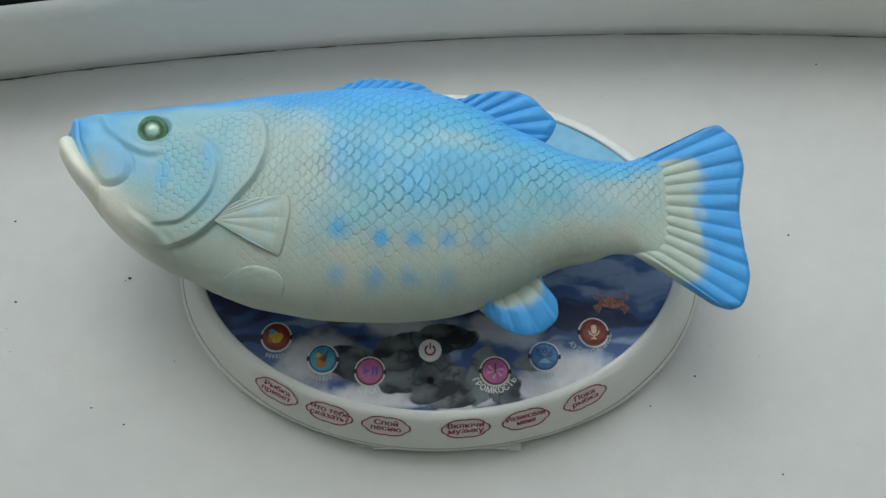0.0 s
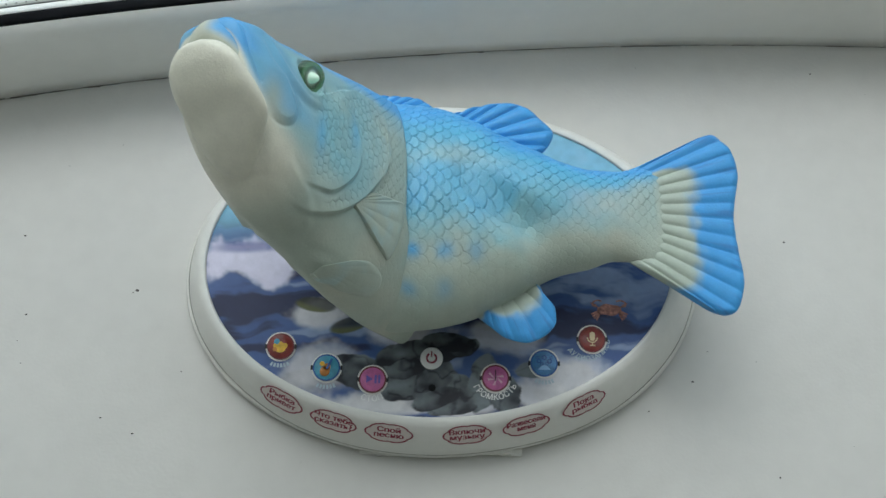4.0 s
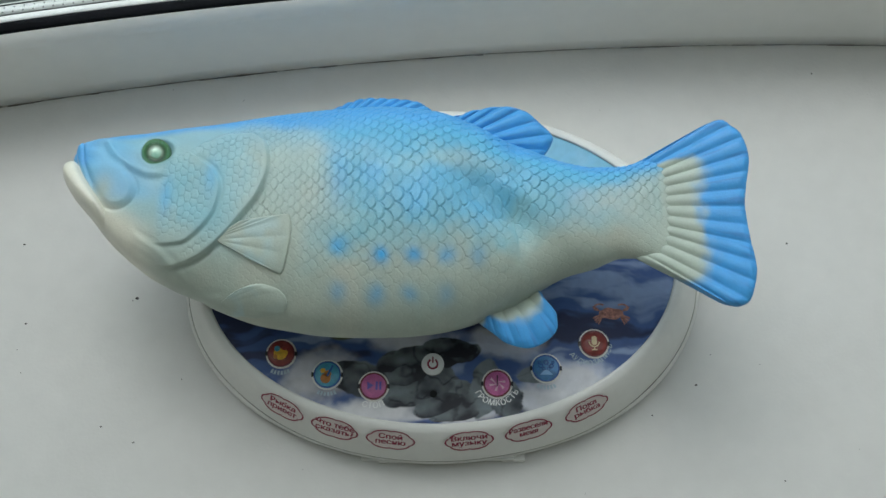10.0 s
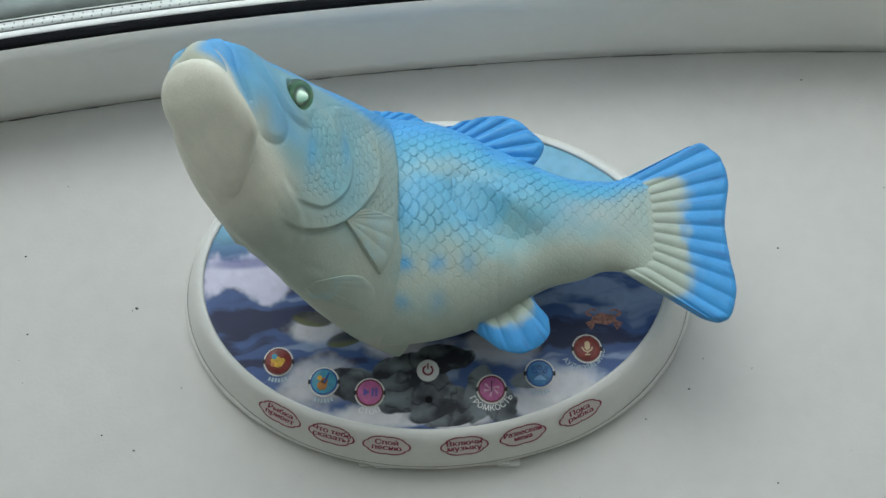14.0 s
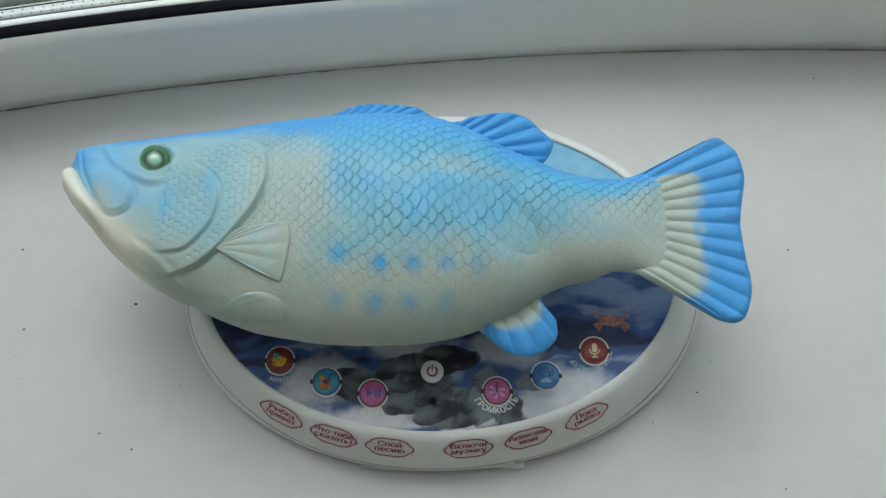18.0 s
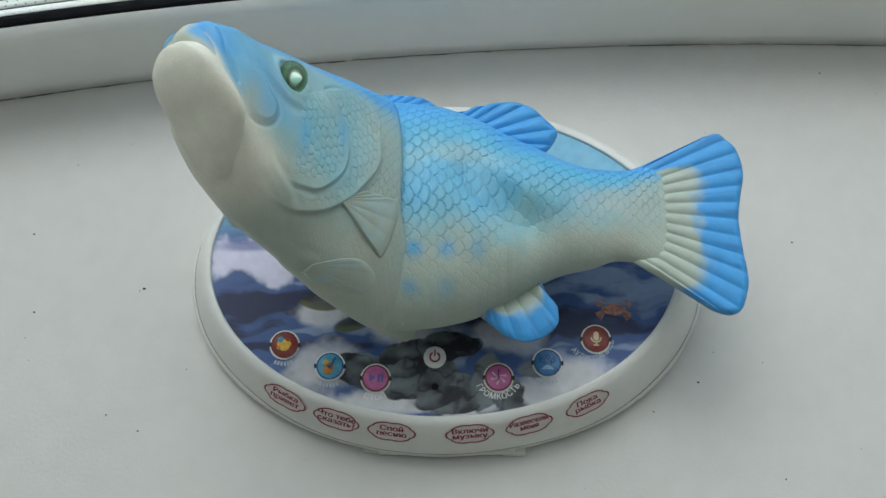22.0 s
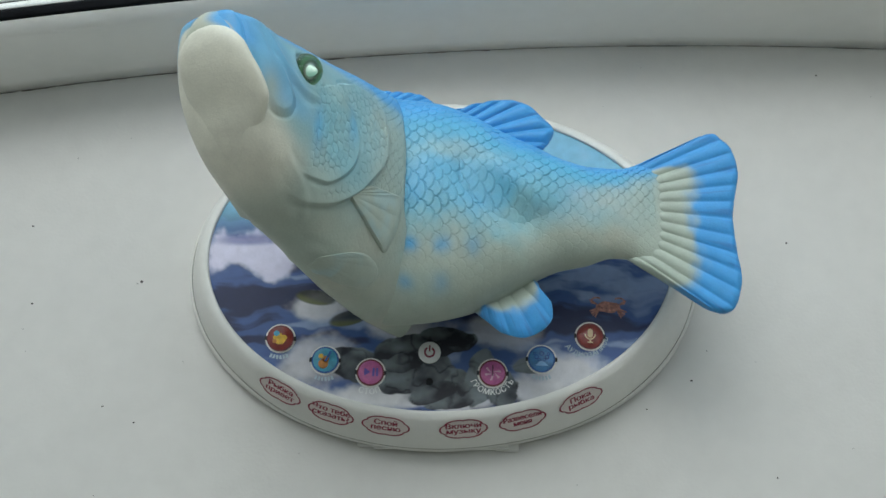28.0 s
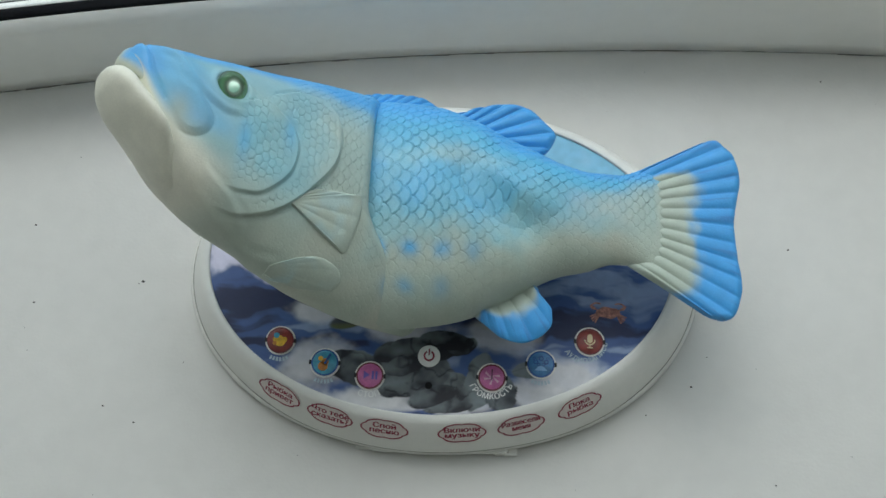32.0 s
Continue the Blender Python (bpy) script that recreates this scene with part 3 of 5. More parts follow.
# buttons
ICONS = {"yellow": material("yellow_icon", (0.72, 0.42, 0.03), 0.4, vary=0.25, scale=400), "brown": material("orange_brown_icon", (0.52, 0.20, 0.03), 0.4, vary=0.2, scale=400),
         "violet": material("violet_icon", (0.13, 0.09, 0.42), 0.4), "cream": material("cream_icon", (0.72, 0.55, 0.32), 0.4), "navy": material("navy_icon", (0.02, 0.10, 0.33), 0.4, vary=0.3, scale=400)}
FACES = {"red": material("red_button", (0.24, 0.028, 0.02), 0.3, vary=0.3, scale=250, coat=0.4), "teal": material("teal_button", (0.06, 0.32, 0.45), 0.3, vary=0.25, scale=250, coat=0.4),
         "pink": material("pink_button", (0.55, 0.13, 0.33), 0.3, vary=0.2, scale=250, coat=0.4), "blue": material("blue_button", (0.06, 0.22, 0.46), 0.3, vary=0.3, scale=250, coat=0.4)}
BUTTONS = (("palette", "red", -81.4, -61.8, ""), ("guitar", "teal", -58.1, -72.3, ""), ("play_pause", "pink", -35.2, -78.0, "СТОП"), ("clock", "pink", 25.2, -76.3, "ГРОМКОСТЬ"),
           ("pattern", "blue", 49.3, -68.3, ""), ("microphone", "red", 73.5, -55.5, "АУДИОЗАПИСЬ"))
for kind, face, bx, by, caption in BUTTONS:
    b = part("button", disc(bx, by, PANEL_Z, 6.6, 0.9, dome=0.9), FACES[face], toy, {"palette": "round red button with a yellow palette picture", "guitar": "round teal button with a guitar picture", "play_pause": "round pink button with play and pause marks",
             "clock": "round pink button with a dial picture", "pattern": "round blue button with a blue ornament", "microphone": "round red button with a cream microphone picture"}[kind])
    tagged(b, group="buttons on the panel")
    part("button_collar", hoop(bx, by, PANEL_Z, 6.75, 7.6, 0.35), SHELL, b, "off-white ring round the button")
    part("button_rim", hoop(bx, by, PANEL_Z, 5.9, 6.75, 1.0), {"red": RIMRED, "teal": ICONS["navy"], "pink": RIMRED, "blue": ICONS["navy"]}[face], b)
    bm = bmesh.new()
    for s in (-1, 1):
        box(bm, (bx + s * 7.3 - 0.55) * MM, (bx + s * 7.3 + 0.55) * MM, (by - 1.1) * MM, (by + 1.1) * MM, PANEL_Z * MM, (PANEL_Z + 0.8) * MM)
    part("button_slot", bm, BLACK, b)
    top = PANEL_Z + 1.75
    if kind == "play_pause":
        bm = shape([(bx - 3.0, by - 2.0), (bx + 0.2, by), (bx - 3.0, by + 2.0)], top)
        for k in (1.0, 2.8):
            shape([(bx + k, by - 2.1), (bx + k + 1.1, by - 2.1), (bx + k + 1.1, by + 2.1), (bx + k, by + 2.1)], top, bm=bm)
        part("icon", bm, ICONS["violet"], b)
    elif kind == "palette":
        bm = shape([(bx + 3.4 * math.cos(a) * (1 + 0.15 * math.sin(3 * a)), by - 0.6 + 2.9 * math.sin(a)) for a in [k * 0.35 for k in range(18)]], top)
        part("icon", bm, ICONS["yellow"], b)
        part("icon", disc(bx - 1.9, by + 2.2, top - 0.2, 1.5, 0.4, n=12), FACES["teal"], b)
        part("icon", disc(bx + 1.7, by + 2.5, top - 0.2, 1.2, 0.4, n=12), FACES["red"], b)
        part("icon", disc(bx - 2.6, by - 1.9, top - 0.1, 1.1, 0.4, n=12), ICONS["brown"], b)
    elif kind == "guitar":
        bm = disc(bx - 0.7, by - 2.1, top - 0.3, 2.5, 0.4, n=16)
        disc(bx + 0.3, by + 0.1, top - 0.3, 1.8, 0.4, n=14, bm=bm)
        part("icon", bm, ICONS["brown"], b)
        part("icon", shape([(bx - 0.3, by - 0.8), (bx + 0.7, by - 1.2), (bx + 3.2, by + 4.0), (bx + 2.2, by + 4.5)], top + 0.2), ICONS["navy"], b)
        part("icon", disc(bx - 2.1, by + 1.7, top - 0.35, 1.3, 0.35, n=10), ICONS["yellow"], b)
    elif kind == "clock":
        bm = bmesh.new()
        for a in (0.2, 2.5, 3.4, 5.6, 4.5):
            shape([(bx + 0.6 * math.cos(a + 1.5), by + 0.6 * math.sin(a + 1.5)), (bx + 4 * math.cos(a - 0.16), by + 4 * math.sin(a - 0.16)), (bx + 4 * math.cos(a + 0.16), by + 4 * math.sin(a + 0.16))], top - 0.1, bm=bm)
        part("icon", bm, material("pale_pink_icon", (0.72, 0.42, 0.55), 0.4), b)
        part("icon", shape([(bx - 0.25, by - 1.6), (bx + 0.25, by - 1.6), (bx + 0.25, by + 4.0), (bx - 0.25, by + 4.0)], top + 0.1), BLACK, b)
    elif kind == "pattern":
        bm = bmesh.new()
        for qx, qy, r in ((0, 2.6, 1.3), (-2.6, 0.8, 1.2), (2.6, 0.8, 1.2), (-1.2, -0.6, 0.9), (1.2, -0.6, 0.9), (-3.4, 2.6, 0.8), (3.4, 2.6, 0.8)):
            hoop(bx + qx, by + qy, top - 0.2, r * 0.6, r, 0.35, n=12, bm=bm)
        part("icon", bm, ICONS["navy"], b)
        part("icon", shape([(bx - 3.2, by - 3.6), (bx + 3.2, by - 3.6), (bx + 1.0, by - 1.2), (bx - 1.0, by - 1.2)], top - 0.1), material("light_blue_icon", (0.22, 0.45, 0.70), 0.4), b)
    else:
        bm = shape([(bx + 1.35 * math.cos(a), by + 1.2 + (1.0 if math.sin(a) > 0 else -1.0) * 1.0 + 1.35 * math.sin(a)) for a in [k * 0.3142 for k in range(20)]], top)
        hoop(bx, by + 0.6, top - 0.2, 2.2, 2.75, 0.35, n=12, a0=math.pi, a1=2 * math.pi, bm=bm)
        shape([(bx - 0.3, by - 3.2), (bx + 0.3, by - 3.2), (bx + 0.3, by - 1.9), (bx - 0.3, by - 1.9)], top, bm=bm)
        shape([(bx - 1.4, by - 3.8), (bx + 1.4, by - 3.8), (bx + 1.4, by - 3.2), (bx - 1.4, by - 3.2)], top, bm=bm)
        part("icon", bm, ICONS["cream"], b)
    tilt = math.degrees(YAW) + (0 if kind != "microphone" else 12)
    if caption:
        m = pose(bx * MM, (by - 9.6) * MM, (PANEL_Z + 0.15) * MM, 0, 0, tilt)
        words(caption, 0.0041 if len(caption) < 10 else 0.0036, WHITE if caption != "АУДИОЗАПИСЬ" else PALE, b, "caption", m, arc=0.0105, bold=0.0001, squeeze=0.95)
    else:
        bm = bmesh.new()
        for k in range(6):
            a = -math.pi / 2 + (k - 2.5) * 0.17
            hoop(bx, by, PANEL_Z, 8.6, 10.6, 0.15, n=2, a0=a - 0.055, a1=a + 0.055, bm=bm)
        part("caption_bar", bm, PALE, b)

power = part("power_button", disc(-6.4, -66.6, PANEL_Z, 5.6, 0.8, dome=0.2), WHITE, toy, "round white power button with a red power symbol")
bm = hoop(-6.4, -66.6, PANEL_Z + 0.95, 1.9, 2.8, 0.2, n=24, a0=math.pi / 2 + 0.5, a1=math.pi / 2 + 2 * math.pi - 0.5)
shape([(-6.75, -66.2), (-6.05, -66.2), (-6.05, -63.0), (-6.75, -63.0)], PANEL_Z + 1.0, bm=bm)
part("power_symbol", bm, RED, power)
part("microphone_hole", disc(-5.9, -81.5, PANEL_Z - 0.2, 1.8, 0.45), HOLE, toy, "small round black hole")

# printed crab
bm = bmesh.new()
CX, CY = 82.9, -39.6
shape([(CX + 6.2 * math.cos(a), CY + 3.0 * math.sin(a) - 0.3 * math.cos(5 * a)) for a in [k * 0.2618 for k in range(24)]], PANEL_Z, bm=bm)
for s in (-1, 1):
    hoop(CX + s * 5.6, CY + 1.6, PANEL_Z, 3.0, 3.8, 0.15, n=10, a0=0.4 if s > 0 else 1.0, a1=2.2 if s > 0 else 2.8, bm=bm)
    shape([(CX + s * 5.0, CY + 1.0), (CX + s * 8.2, CY + 1.6), (CX + s * 9.6, CY + 3.9), (CX + s * 7.0, CY + 3.0)], PANEL_Z, bm=bm)
    for k in range(4):
        a = -0.5 - k * 0.28
        q = (CX + s * (5.5 + 4.0 * math.cos(a)), CY - 1.0 + 3.8 * math.sin(a) - 0.4 * k)
        shape([(CX + s * 4.6, CY - 0.8 - 0.6 * k), q, (q[0] + s * 0.5, q[1] + 0.7), (CX + s * 5.0, CY - 0.1 - 0.5 * k)], PANEL_Z, bm=bm)
part("crab_print", bm, material("orange_crab_print", (0.42, 0.19, 0.15), 0.45, vary=0.5, scale=700), panel, "printed orange crab")

# speech labels round the front of the shell
LABELS = (("Рыбка\nпривет", -82.1, -85.7), ("Что тебе\nсказать?", -55.7, -96.4), ("Спой\nпесню", -27.6, -102.2), ("Включи\nмузыку", 11.8, -101.6), ("Развесели\nменя", 41.6, -96.5), ("Пока\nрыбка", 69.2, -83.5))
for text, lx, ly in LABELS:
    u, v = to_base(lx, ly)
    a = math.atan2(v / BB, u / BA)
    ox, oy = oval(a, 7.3)
    qx, qy = oval(a + 0.01, 7.3)
    turn = math.degrees(math.atan2(qy - oy, qx - ox))
    lean = 60.0
    m = pose(ox * MM, oy * MM, 0.0234, 0, 0, turn) @ pose(0, 0, 0, lean - 2) @ pose(0, -0.0002, 0.0008)
    bm = bmesh.new()
    n = 96
    pts = [(0.0116 * math.cos(t) * (0.95 + 0.09 * abs(math.cos(3 * t)) ** 0.6), 0.0064 * math.sin(t) * (0.93 + 0.12 * abs(math.cos(3 * t)) ** 0.6)) for t in [2 * math.pi * k / n for k in range(n)]]
    inn = [bm.verts.new((x * 0.93, y * 0.875, 0.0001)) for x, y in pts]
    out = [bm.verts.new((x, y, 0.0001)) for x, y in pts]
    for k in range(n):
        bm.faces.new((inn[k], out[k], out[(k + 1) % n], inn[(k + 1) % n]))
    bm.transform(m)
    fill = bmesh.new()
    fill.faces.new([fill.verts.new((x * 0.945, y * 0.90, 0.00005)) for x, y in pts])
    fill.transform(m)
    lab = part("speech_label", bm, RED, toy, "crimson cloud outline with two words")
    tagged(lab, group="speech labels")
    part("label_ground", fill, TINT, lab)
    words(text, 0.0046, RED, lab, "label_text", m @ pose(0, 0.0002, 0.0001), bold=0.0002, squeeze=1.04 if "\nменя" not in text else 0.84)

# ---- the fish ----
ZC = 66.0
HINGE = (-39.6, 0.0, 53.3)
AXIS = Vector((math.sin(radians(0.6)), 1.0, math.sin(radians(0.9)))).normalized()
TAIL_PIVOT = (30.0, 0.0, 62.0)
DORSAL = [(-179, 26.9), (-177, 29.9), (-171.9, 31.1), (-162.6, 33.5), (-150.8, 36.9), (-136.1, 39.8), (-109, 43.8), (-81.8, 48.8), (-54.4, 52.1), (-29.4, 53.5), (-7.2, 51), (12.3, 44.4), (29, 34.7), (42.6, 28.4), (56.2, 22.1), (69.8, 18.9), (82.0, 18.6), (93.0, 21.0), (101.0, 23.4), (109.0, 24.5)]
VENTRAL = [(-179.1, 23.0), (-174.5, 9.4), (-170.5, -1.6), (-166.5, -9.4), (-161.7, -16.2), (-155.3, -23.1), (-141, -34), (-127.1, -41.9), (-113.5, -48.5), (-100, -54.9), (-86.8, -59.4), (-73.8, -61.8), (-58.3, -64.1), (-43, -65), (-25, -64.8), (-7.3, -62.7), (10.6, -58.3), (23.6, -52.4), (44.4, -40), (55, -35), (68.2, -31.9), (80.0, -28.0), (92.0, -29.0), (101.0, -32.0), (109.0, -34.0)]
THICK = [(-180.4, 3.0), (-178.0, 12.5), (-173.0, 17.5), (-163.0, 20.8), (-148.0, 22.6), (-134.0, 23.6), (-116.0, 25.0), (-98.0, 26.5), (-70.0, 28.5), (-40.0, 31.0), (-12.0, 32.0), (15.0, 28.0), (45.0, 20.6), (60.0, 16.9), (70.0, 14.2), (80.0, 11.3), (90.0, 8.6), (98.0, 6.6), (104.0, 4.7), (109.0, 1.6)]
GILL = [(-113.6, 19.9), (-103.8, 24.8), (-93.3, 25.1), (-84.8, 17.8), (-82.5, 7.3), (-86.1, -7.4), (-93.7, -19.0), (-102.5, -29.1), (-113.8, -36.8), (-128.1, -39.9), (-140.8, -37.0)]
PREOP = [(-116.3, 10.8), (-107.7, 3.6), (-104.6, -5.1), (-106.2, -15.2), (-111.8, -23.8), (-122.1, -30.2), (-131.9, -30.7), (-140.0, -27.0)]
SQUARE = 2.12


def section(x, a):
    """Point of the smooth body at station x and angle a (0 belly, pi/2 upper side, pi back): y, z."""
    d, v, t = curve(x, DORSAL), curve(x, VENTRAL), curve(x, THICK)
    c, s = -np.cos(a), np.sin(a)
    k = 2 / (SQUARE + 1.6 * step(-x, 112, 156) * (c < 0) + 0.9 * step(-x, 145, 170) * (c >= 0))
    t = t * np.where(s < 0, 1 - 0.5 * step(x, -125, -85) * step(x, 20, -30), 1.0)
    return (d + v) / 2 + (d - v) / 2 * np.sign(c) * np.abs(c) ** k, ZC + t * np.sign(s) * np.abs(s) ** k


def upper(x, y):
    """Height of the smooth upper side over (x, y)."""
    d, v, t = curve(x, DORSAL), curve(x, VENTRAL), curve(x, THICK)
    r = np.clip(np.abs((y - (d + v) / 2) / ((d - v) / 2)), 0, 0.999)
    return ZC + t * (1 - r**SQUARE) ** (1 / SQUARE)


def scales(u, v, wide=0.55):
    """Relief of overlapping scales in staggered columns: free edges towards +u."""
    h, done = np.zeros(np.shape(u)), np.zeros(np.shape(u), bool)
    i0 = np.floor(u).astype(int)
    for back in (2, 1, 0, -1):
        i = i0 - back
        shift = 0.5 * (i % 2)
        j = np.round(v - shift) + shift
        d = np.hypot((u - i) * 0.48, v - j + 0.03)
        hit = (d < wide) & ~done
        h = np.where(hit, 0.42 + 0.20 * (u - i) - 0.15 * (v - j) ** 2 - 0.95 * step(d, wide - 0.07, wide), h)
        done |= hit
    return h


def pebbles(u, v, jitter=0.5):
    """Relief of small fitted plates: raised cells with a narrow groove between them."""
    i0, j0 = np.floor(u).astype(int), np.floor(v).astype(int)
    first, second = np.full(np.shape(u), 9.0), np.full(np.shape(u), 9.0)
    for di in (-1, 0, 1):
        for dj in (-1, 0, 1):
            i, j = i0 + di, j0 + dj
            cu = i + 0.5 + jitter * (LATTICE[i % 64, j % 64] - 0.5)
            cv = j + 0.5 * (i % 2) + 0.25 + jitter * (LATTICE[(i + 31) % 64, (j + 17) % 64] - 0.5)
            d = np.hypot(u - cu, v - cv)
            second = np.where(d < first, first, np.minimum(second, d))
            first = np.minimum(first, d)
    return step(second - first, 0.0, 0.20) + 0.35 * (0.5 - first)


XS = np.linspace(-190, 110, 601)
UX = np.concatenate([[0], np.cumsum(np.diff(XS) / np.interp(XS[1:], [-190, -70, -20, 40, 110], [2.3, 2.7, 4.0, 3.8, 2.6]))])


def relief(x, y, a):
    """Moulded detail of the skin, in millimetres along the normal."""
    d, v = curve(x, DORSAL), curve(x, VENTRAL)
    arc = (d - v) * 1.28
    size = np.interp(x, [-190, -70, -20, 40, 110], [4.0, 4.6, 6.7, 6.3, 4.6])
    vv = (a / np.pi - 0.5) * arc / size + 0.9 * (cloud(x, y, 22, 3, 3) - 0.5)
    uu = np.interp(x, XS, UX) + 0.9 * (cloud(x, y, 20, 3, 5) - 0.5)
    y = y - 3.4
    gill, pre = to_line(x, y, rounded(GILL)), to_line(x, y, rounded(PREOP, 30))
    in_gill = step(gill, -0.6, 0.9)
    behind = 1 - in_gill * step(x, -80, -84)
    fade = step(np.sin(a), 0.03, 0.25)
    h = (0.80 + 0.32 * step(x, -80, -30)) * (0.60 + 0.6 * step(cloud(x, y, 15, 2, 7), 0.3, 0.7)) * step(x, 108, 98) * (scales(uu, vv) - 0.5) * behind * step(x, -108, -98) * fade * (0.16 + 0.84 * step(y, v + 8, v + 46))
    front = step(x, -80, -86)
    # gill cover, cheek plate and their grooves
    g = np.where(x < -80, gill, -9)
    h += (2.4 * step(g, -0.8, 1.2) * np.exp(-np.clip(g, 0, 99) / 16) - 0.6 * np.exp(-((g + 1.4) / 1.1) ** 2)) * front * step(x, -140, -116)
    h += (1.3 * step(pre, -0.8, 1.0) * np.exp(-np.clip(pre, 0, 99) / 9) - 0.45 * np.exp(-((pre + 1.2) / 1.0) ** 2)) * step(x, -100, -104) * step(x, -138, -122)
    cheek = step(pre, 1.5, 5) * step(x, -135, -129) * step(y, 16, 11) * step(y, -30, -24)
    plate = step(gill, 1.5, 4) * step(pre, -2.0, -4.0) * step(x, -122, -116)
    h += 0.36 * (pebbles(uu * 0.84, vv * 1.25, 0.35) - 0.9) * np.clip(cheek + plate, 0, 1)
    # upper-jaw lobe, ridge below the eye, eye socket
    lobe = np.abs(to_line(x, y, [(-164, 14), (-158, 3), (-153.5, -4.5)])) / 7.6
    h += 1.2 * step(lobe, 1.2, 0.7) * step(y, 14, 6) - 0.45 * np.exp(-((lobe - 1.25) / 0.12) ** 2) * step(x, -162, -154) * step(y, 6, 0)
    ridge = to_line(x, y, rounded([(-172, 24), (-164, 24), (-156, 15), (-147, 8), (-137, 4), (-126, 6)], 24))
    h += (0.8 * np.exp(-(ridge / 2.0) ** 2) - 0.5 * np.exp(-((ridge - 3.6) / 2.0) ** 2)) * step(x, -128, -136) * step(x, -173, -166)
    eye = np.hypot(x + 136.5, y - 16.1)
    h += 0.5 * np.exp(-((eye - 8.6) / 1.6) ** 2) - 1.6 * step(eye, 8.0, 6.0)
    for line in ([(-150, -30), (-140, -36), (-122, -46)], [(-146, -24), (-134, -31), (-118, -44)], [(-128, -44), (-112, -52), (-100, -53)]):
        fold_d = to_line(x, y, rounded(line, 12))
        h += 0.30 * step(x, line[0][0], line[0][0] + 6) * step(x, line[-1][0], line[-1][0] - 6) * (np.exp(-((fold_d - 1.2) / 1.5) ** 2) - np.exp(-((fold_d + 1.4) / 1.6) ** 2))
    lip = to_line(x, y, [(-173, 34), (-175, 24), (-172, 12), (-166, 0)])
    h += -0.8 * np.exp(-(lip / 0.9) ** 2) * step(x, -150, -160)
    h += 0.5 * (cloud(x, y, 20, 2, 9) - 0.5)
    return h


# CHIN is warm cream, lightened beyond CREAM to stand in for light there
CHIN = np.array((0.77, 0.755, 0.63))
CREAM, BLUE, SKY, AQUA = np.array((0.425, 0.490, 0.415)), (0.07, 0.36, 0.73), (0.085, 0.41, 0.64), (0.19, 0.46, 0.53)


def fish_paint(x, y, a):
    """Airbrushed paint: cream belly, aqua flank, blue back, spots; the chin lightened as if lit."""
    d, v = curve(x, DORSAL), curve(x, VENTRAL)
    r = (y - (d + v) / 2) / ((d - v) / 2)
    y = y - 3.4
    n1, n2 = cloud(x, y, 26, 3, 21) - 0.5, cloud(x, y, 9, 3, 22) - 0.5
    c = np.zeros(np.shape(x) + (3,)) + CREAM
    c = blend(c, (0.56, 0.51, 0.40), step(cloud(x, y, 22, 2, 30), 0.62, 0.88) * 0.3)
    trunk = step(x + n1 * 16, -66, -38)
    rear = 1 - 0.62 * step(x, 52, 92)
    c = blend(c, AQUA, step(r + n1 * 0.6 + n2 * 0.2, -0.64, -0.16) * trunk * rear * 0.95)
    c = blend(c, SKY, step(r + n1 * 0.8 + n2 * 0.2, -0.48, 0.30) * trunk * rear * 0.75)
    c = blend(c, AQUA, 0.35 * step(r, -0.5, 0.2) * step(x, -100, -60))
    for sx, sy, rx, ry, k in ((-50, 8, 6, 20, 0.65), (-33, 4, 8, 10, 0.8), (-22, -14, 14, 10, 0.5), (14, -12, 15, 12, 0.6), (-8, 0, 12, 16, 0.6), (2, 8, 12, 9, 0.55), (62, -4, 7, 5, 0.4), (84, 6, 9, 6, 0.85), (30, 4, 14, 9, 0.55), (46, 12, 12, 8, 0.6)):
        c = blend(c, (0.10, 0.42, 0.72), k * np.exp(-((x - sx) / rx) ** 2 - ((y - sy) / ry) ** 2) * (0.8 + n2))
    c = blend(c, (0.42, 0.60, 0.52), 0.5 * np.exp(-((x + 6) / 34) ** 2 - ((r - 0.42 + n1 * 0.3) / 0.17) ** 2) * (0.8 + 1.5 * n2))
    c = blend(c, (0.36, 0.57, 0.54), 0.25 * step(cloud(x, y, 17, 3, 61), 0.52, 0.80) * trunk)
    for sx, sy, rx, ry, k in ((-62, 22, 11, 9, 0.6), (-38, 20, 16, 6, 0.5), (24, 14, 22, 6, 0.45), (72, -8, 16, 9, 0.55), (58, -18, 14, 6, 0.5), (86, -4, 9, 10, 0.5), (-62, -8, 8, 14, 0.35)):
        c = blend(c, (0.54, 0.53, 0.43), k * np.exp(-((x - sx + 8 * n1) / rx) ** 2 - ((y - sy + 6 * n1) / ry) ** 2) * (0.8 + 1.2 * n2))
    for sx, sy, k in ((-48.4, -33, 0.75), (-30.1, -38.5, 1.0), (-14.8, -38, 0.85), (0.2, -37.6, 0.6), (14, -37, 0.4), (-48.8, -53, 0.45), (-31.7, -54.5, 0.55), (-16.5, -54, 0.5), (-0.2, -53.6, 0.35)):
        q = np.hypot(x - sx + n2 * 3, y - sy + n2 * 3)
        c = blend(c, (0.035, 0.35, 0.68), k * np.exp(-(q / 4.0) ** 2))
    head = step(x, -84, -108)
    c = blend(c, SKY, step(r + n1 * 0.3, 0.30, 0.62) * (0.40 + 0.5 * step(x, -75, -40)))
    c = blend(c, BLUE, step(r + n1 * 0.3, 0.58 + 0.06 * step(x, -60, -110), 0.86) * 0.97)
    c = blend(c, CREAM, np.maximum(0.6 * step(x, 80, 94), 0.97 * step(x + n1 * 10, 93, 103)) * step(r, 0.82, 0.45))
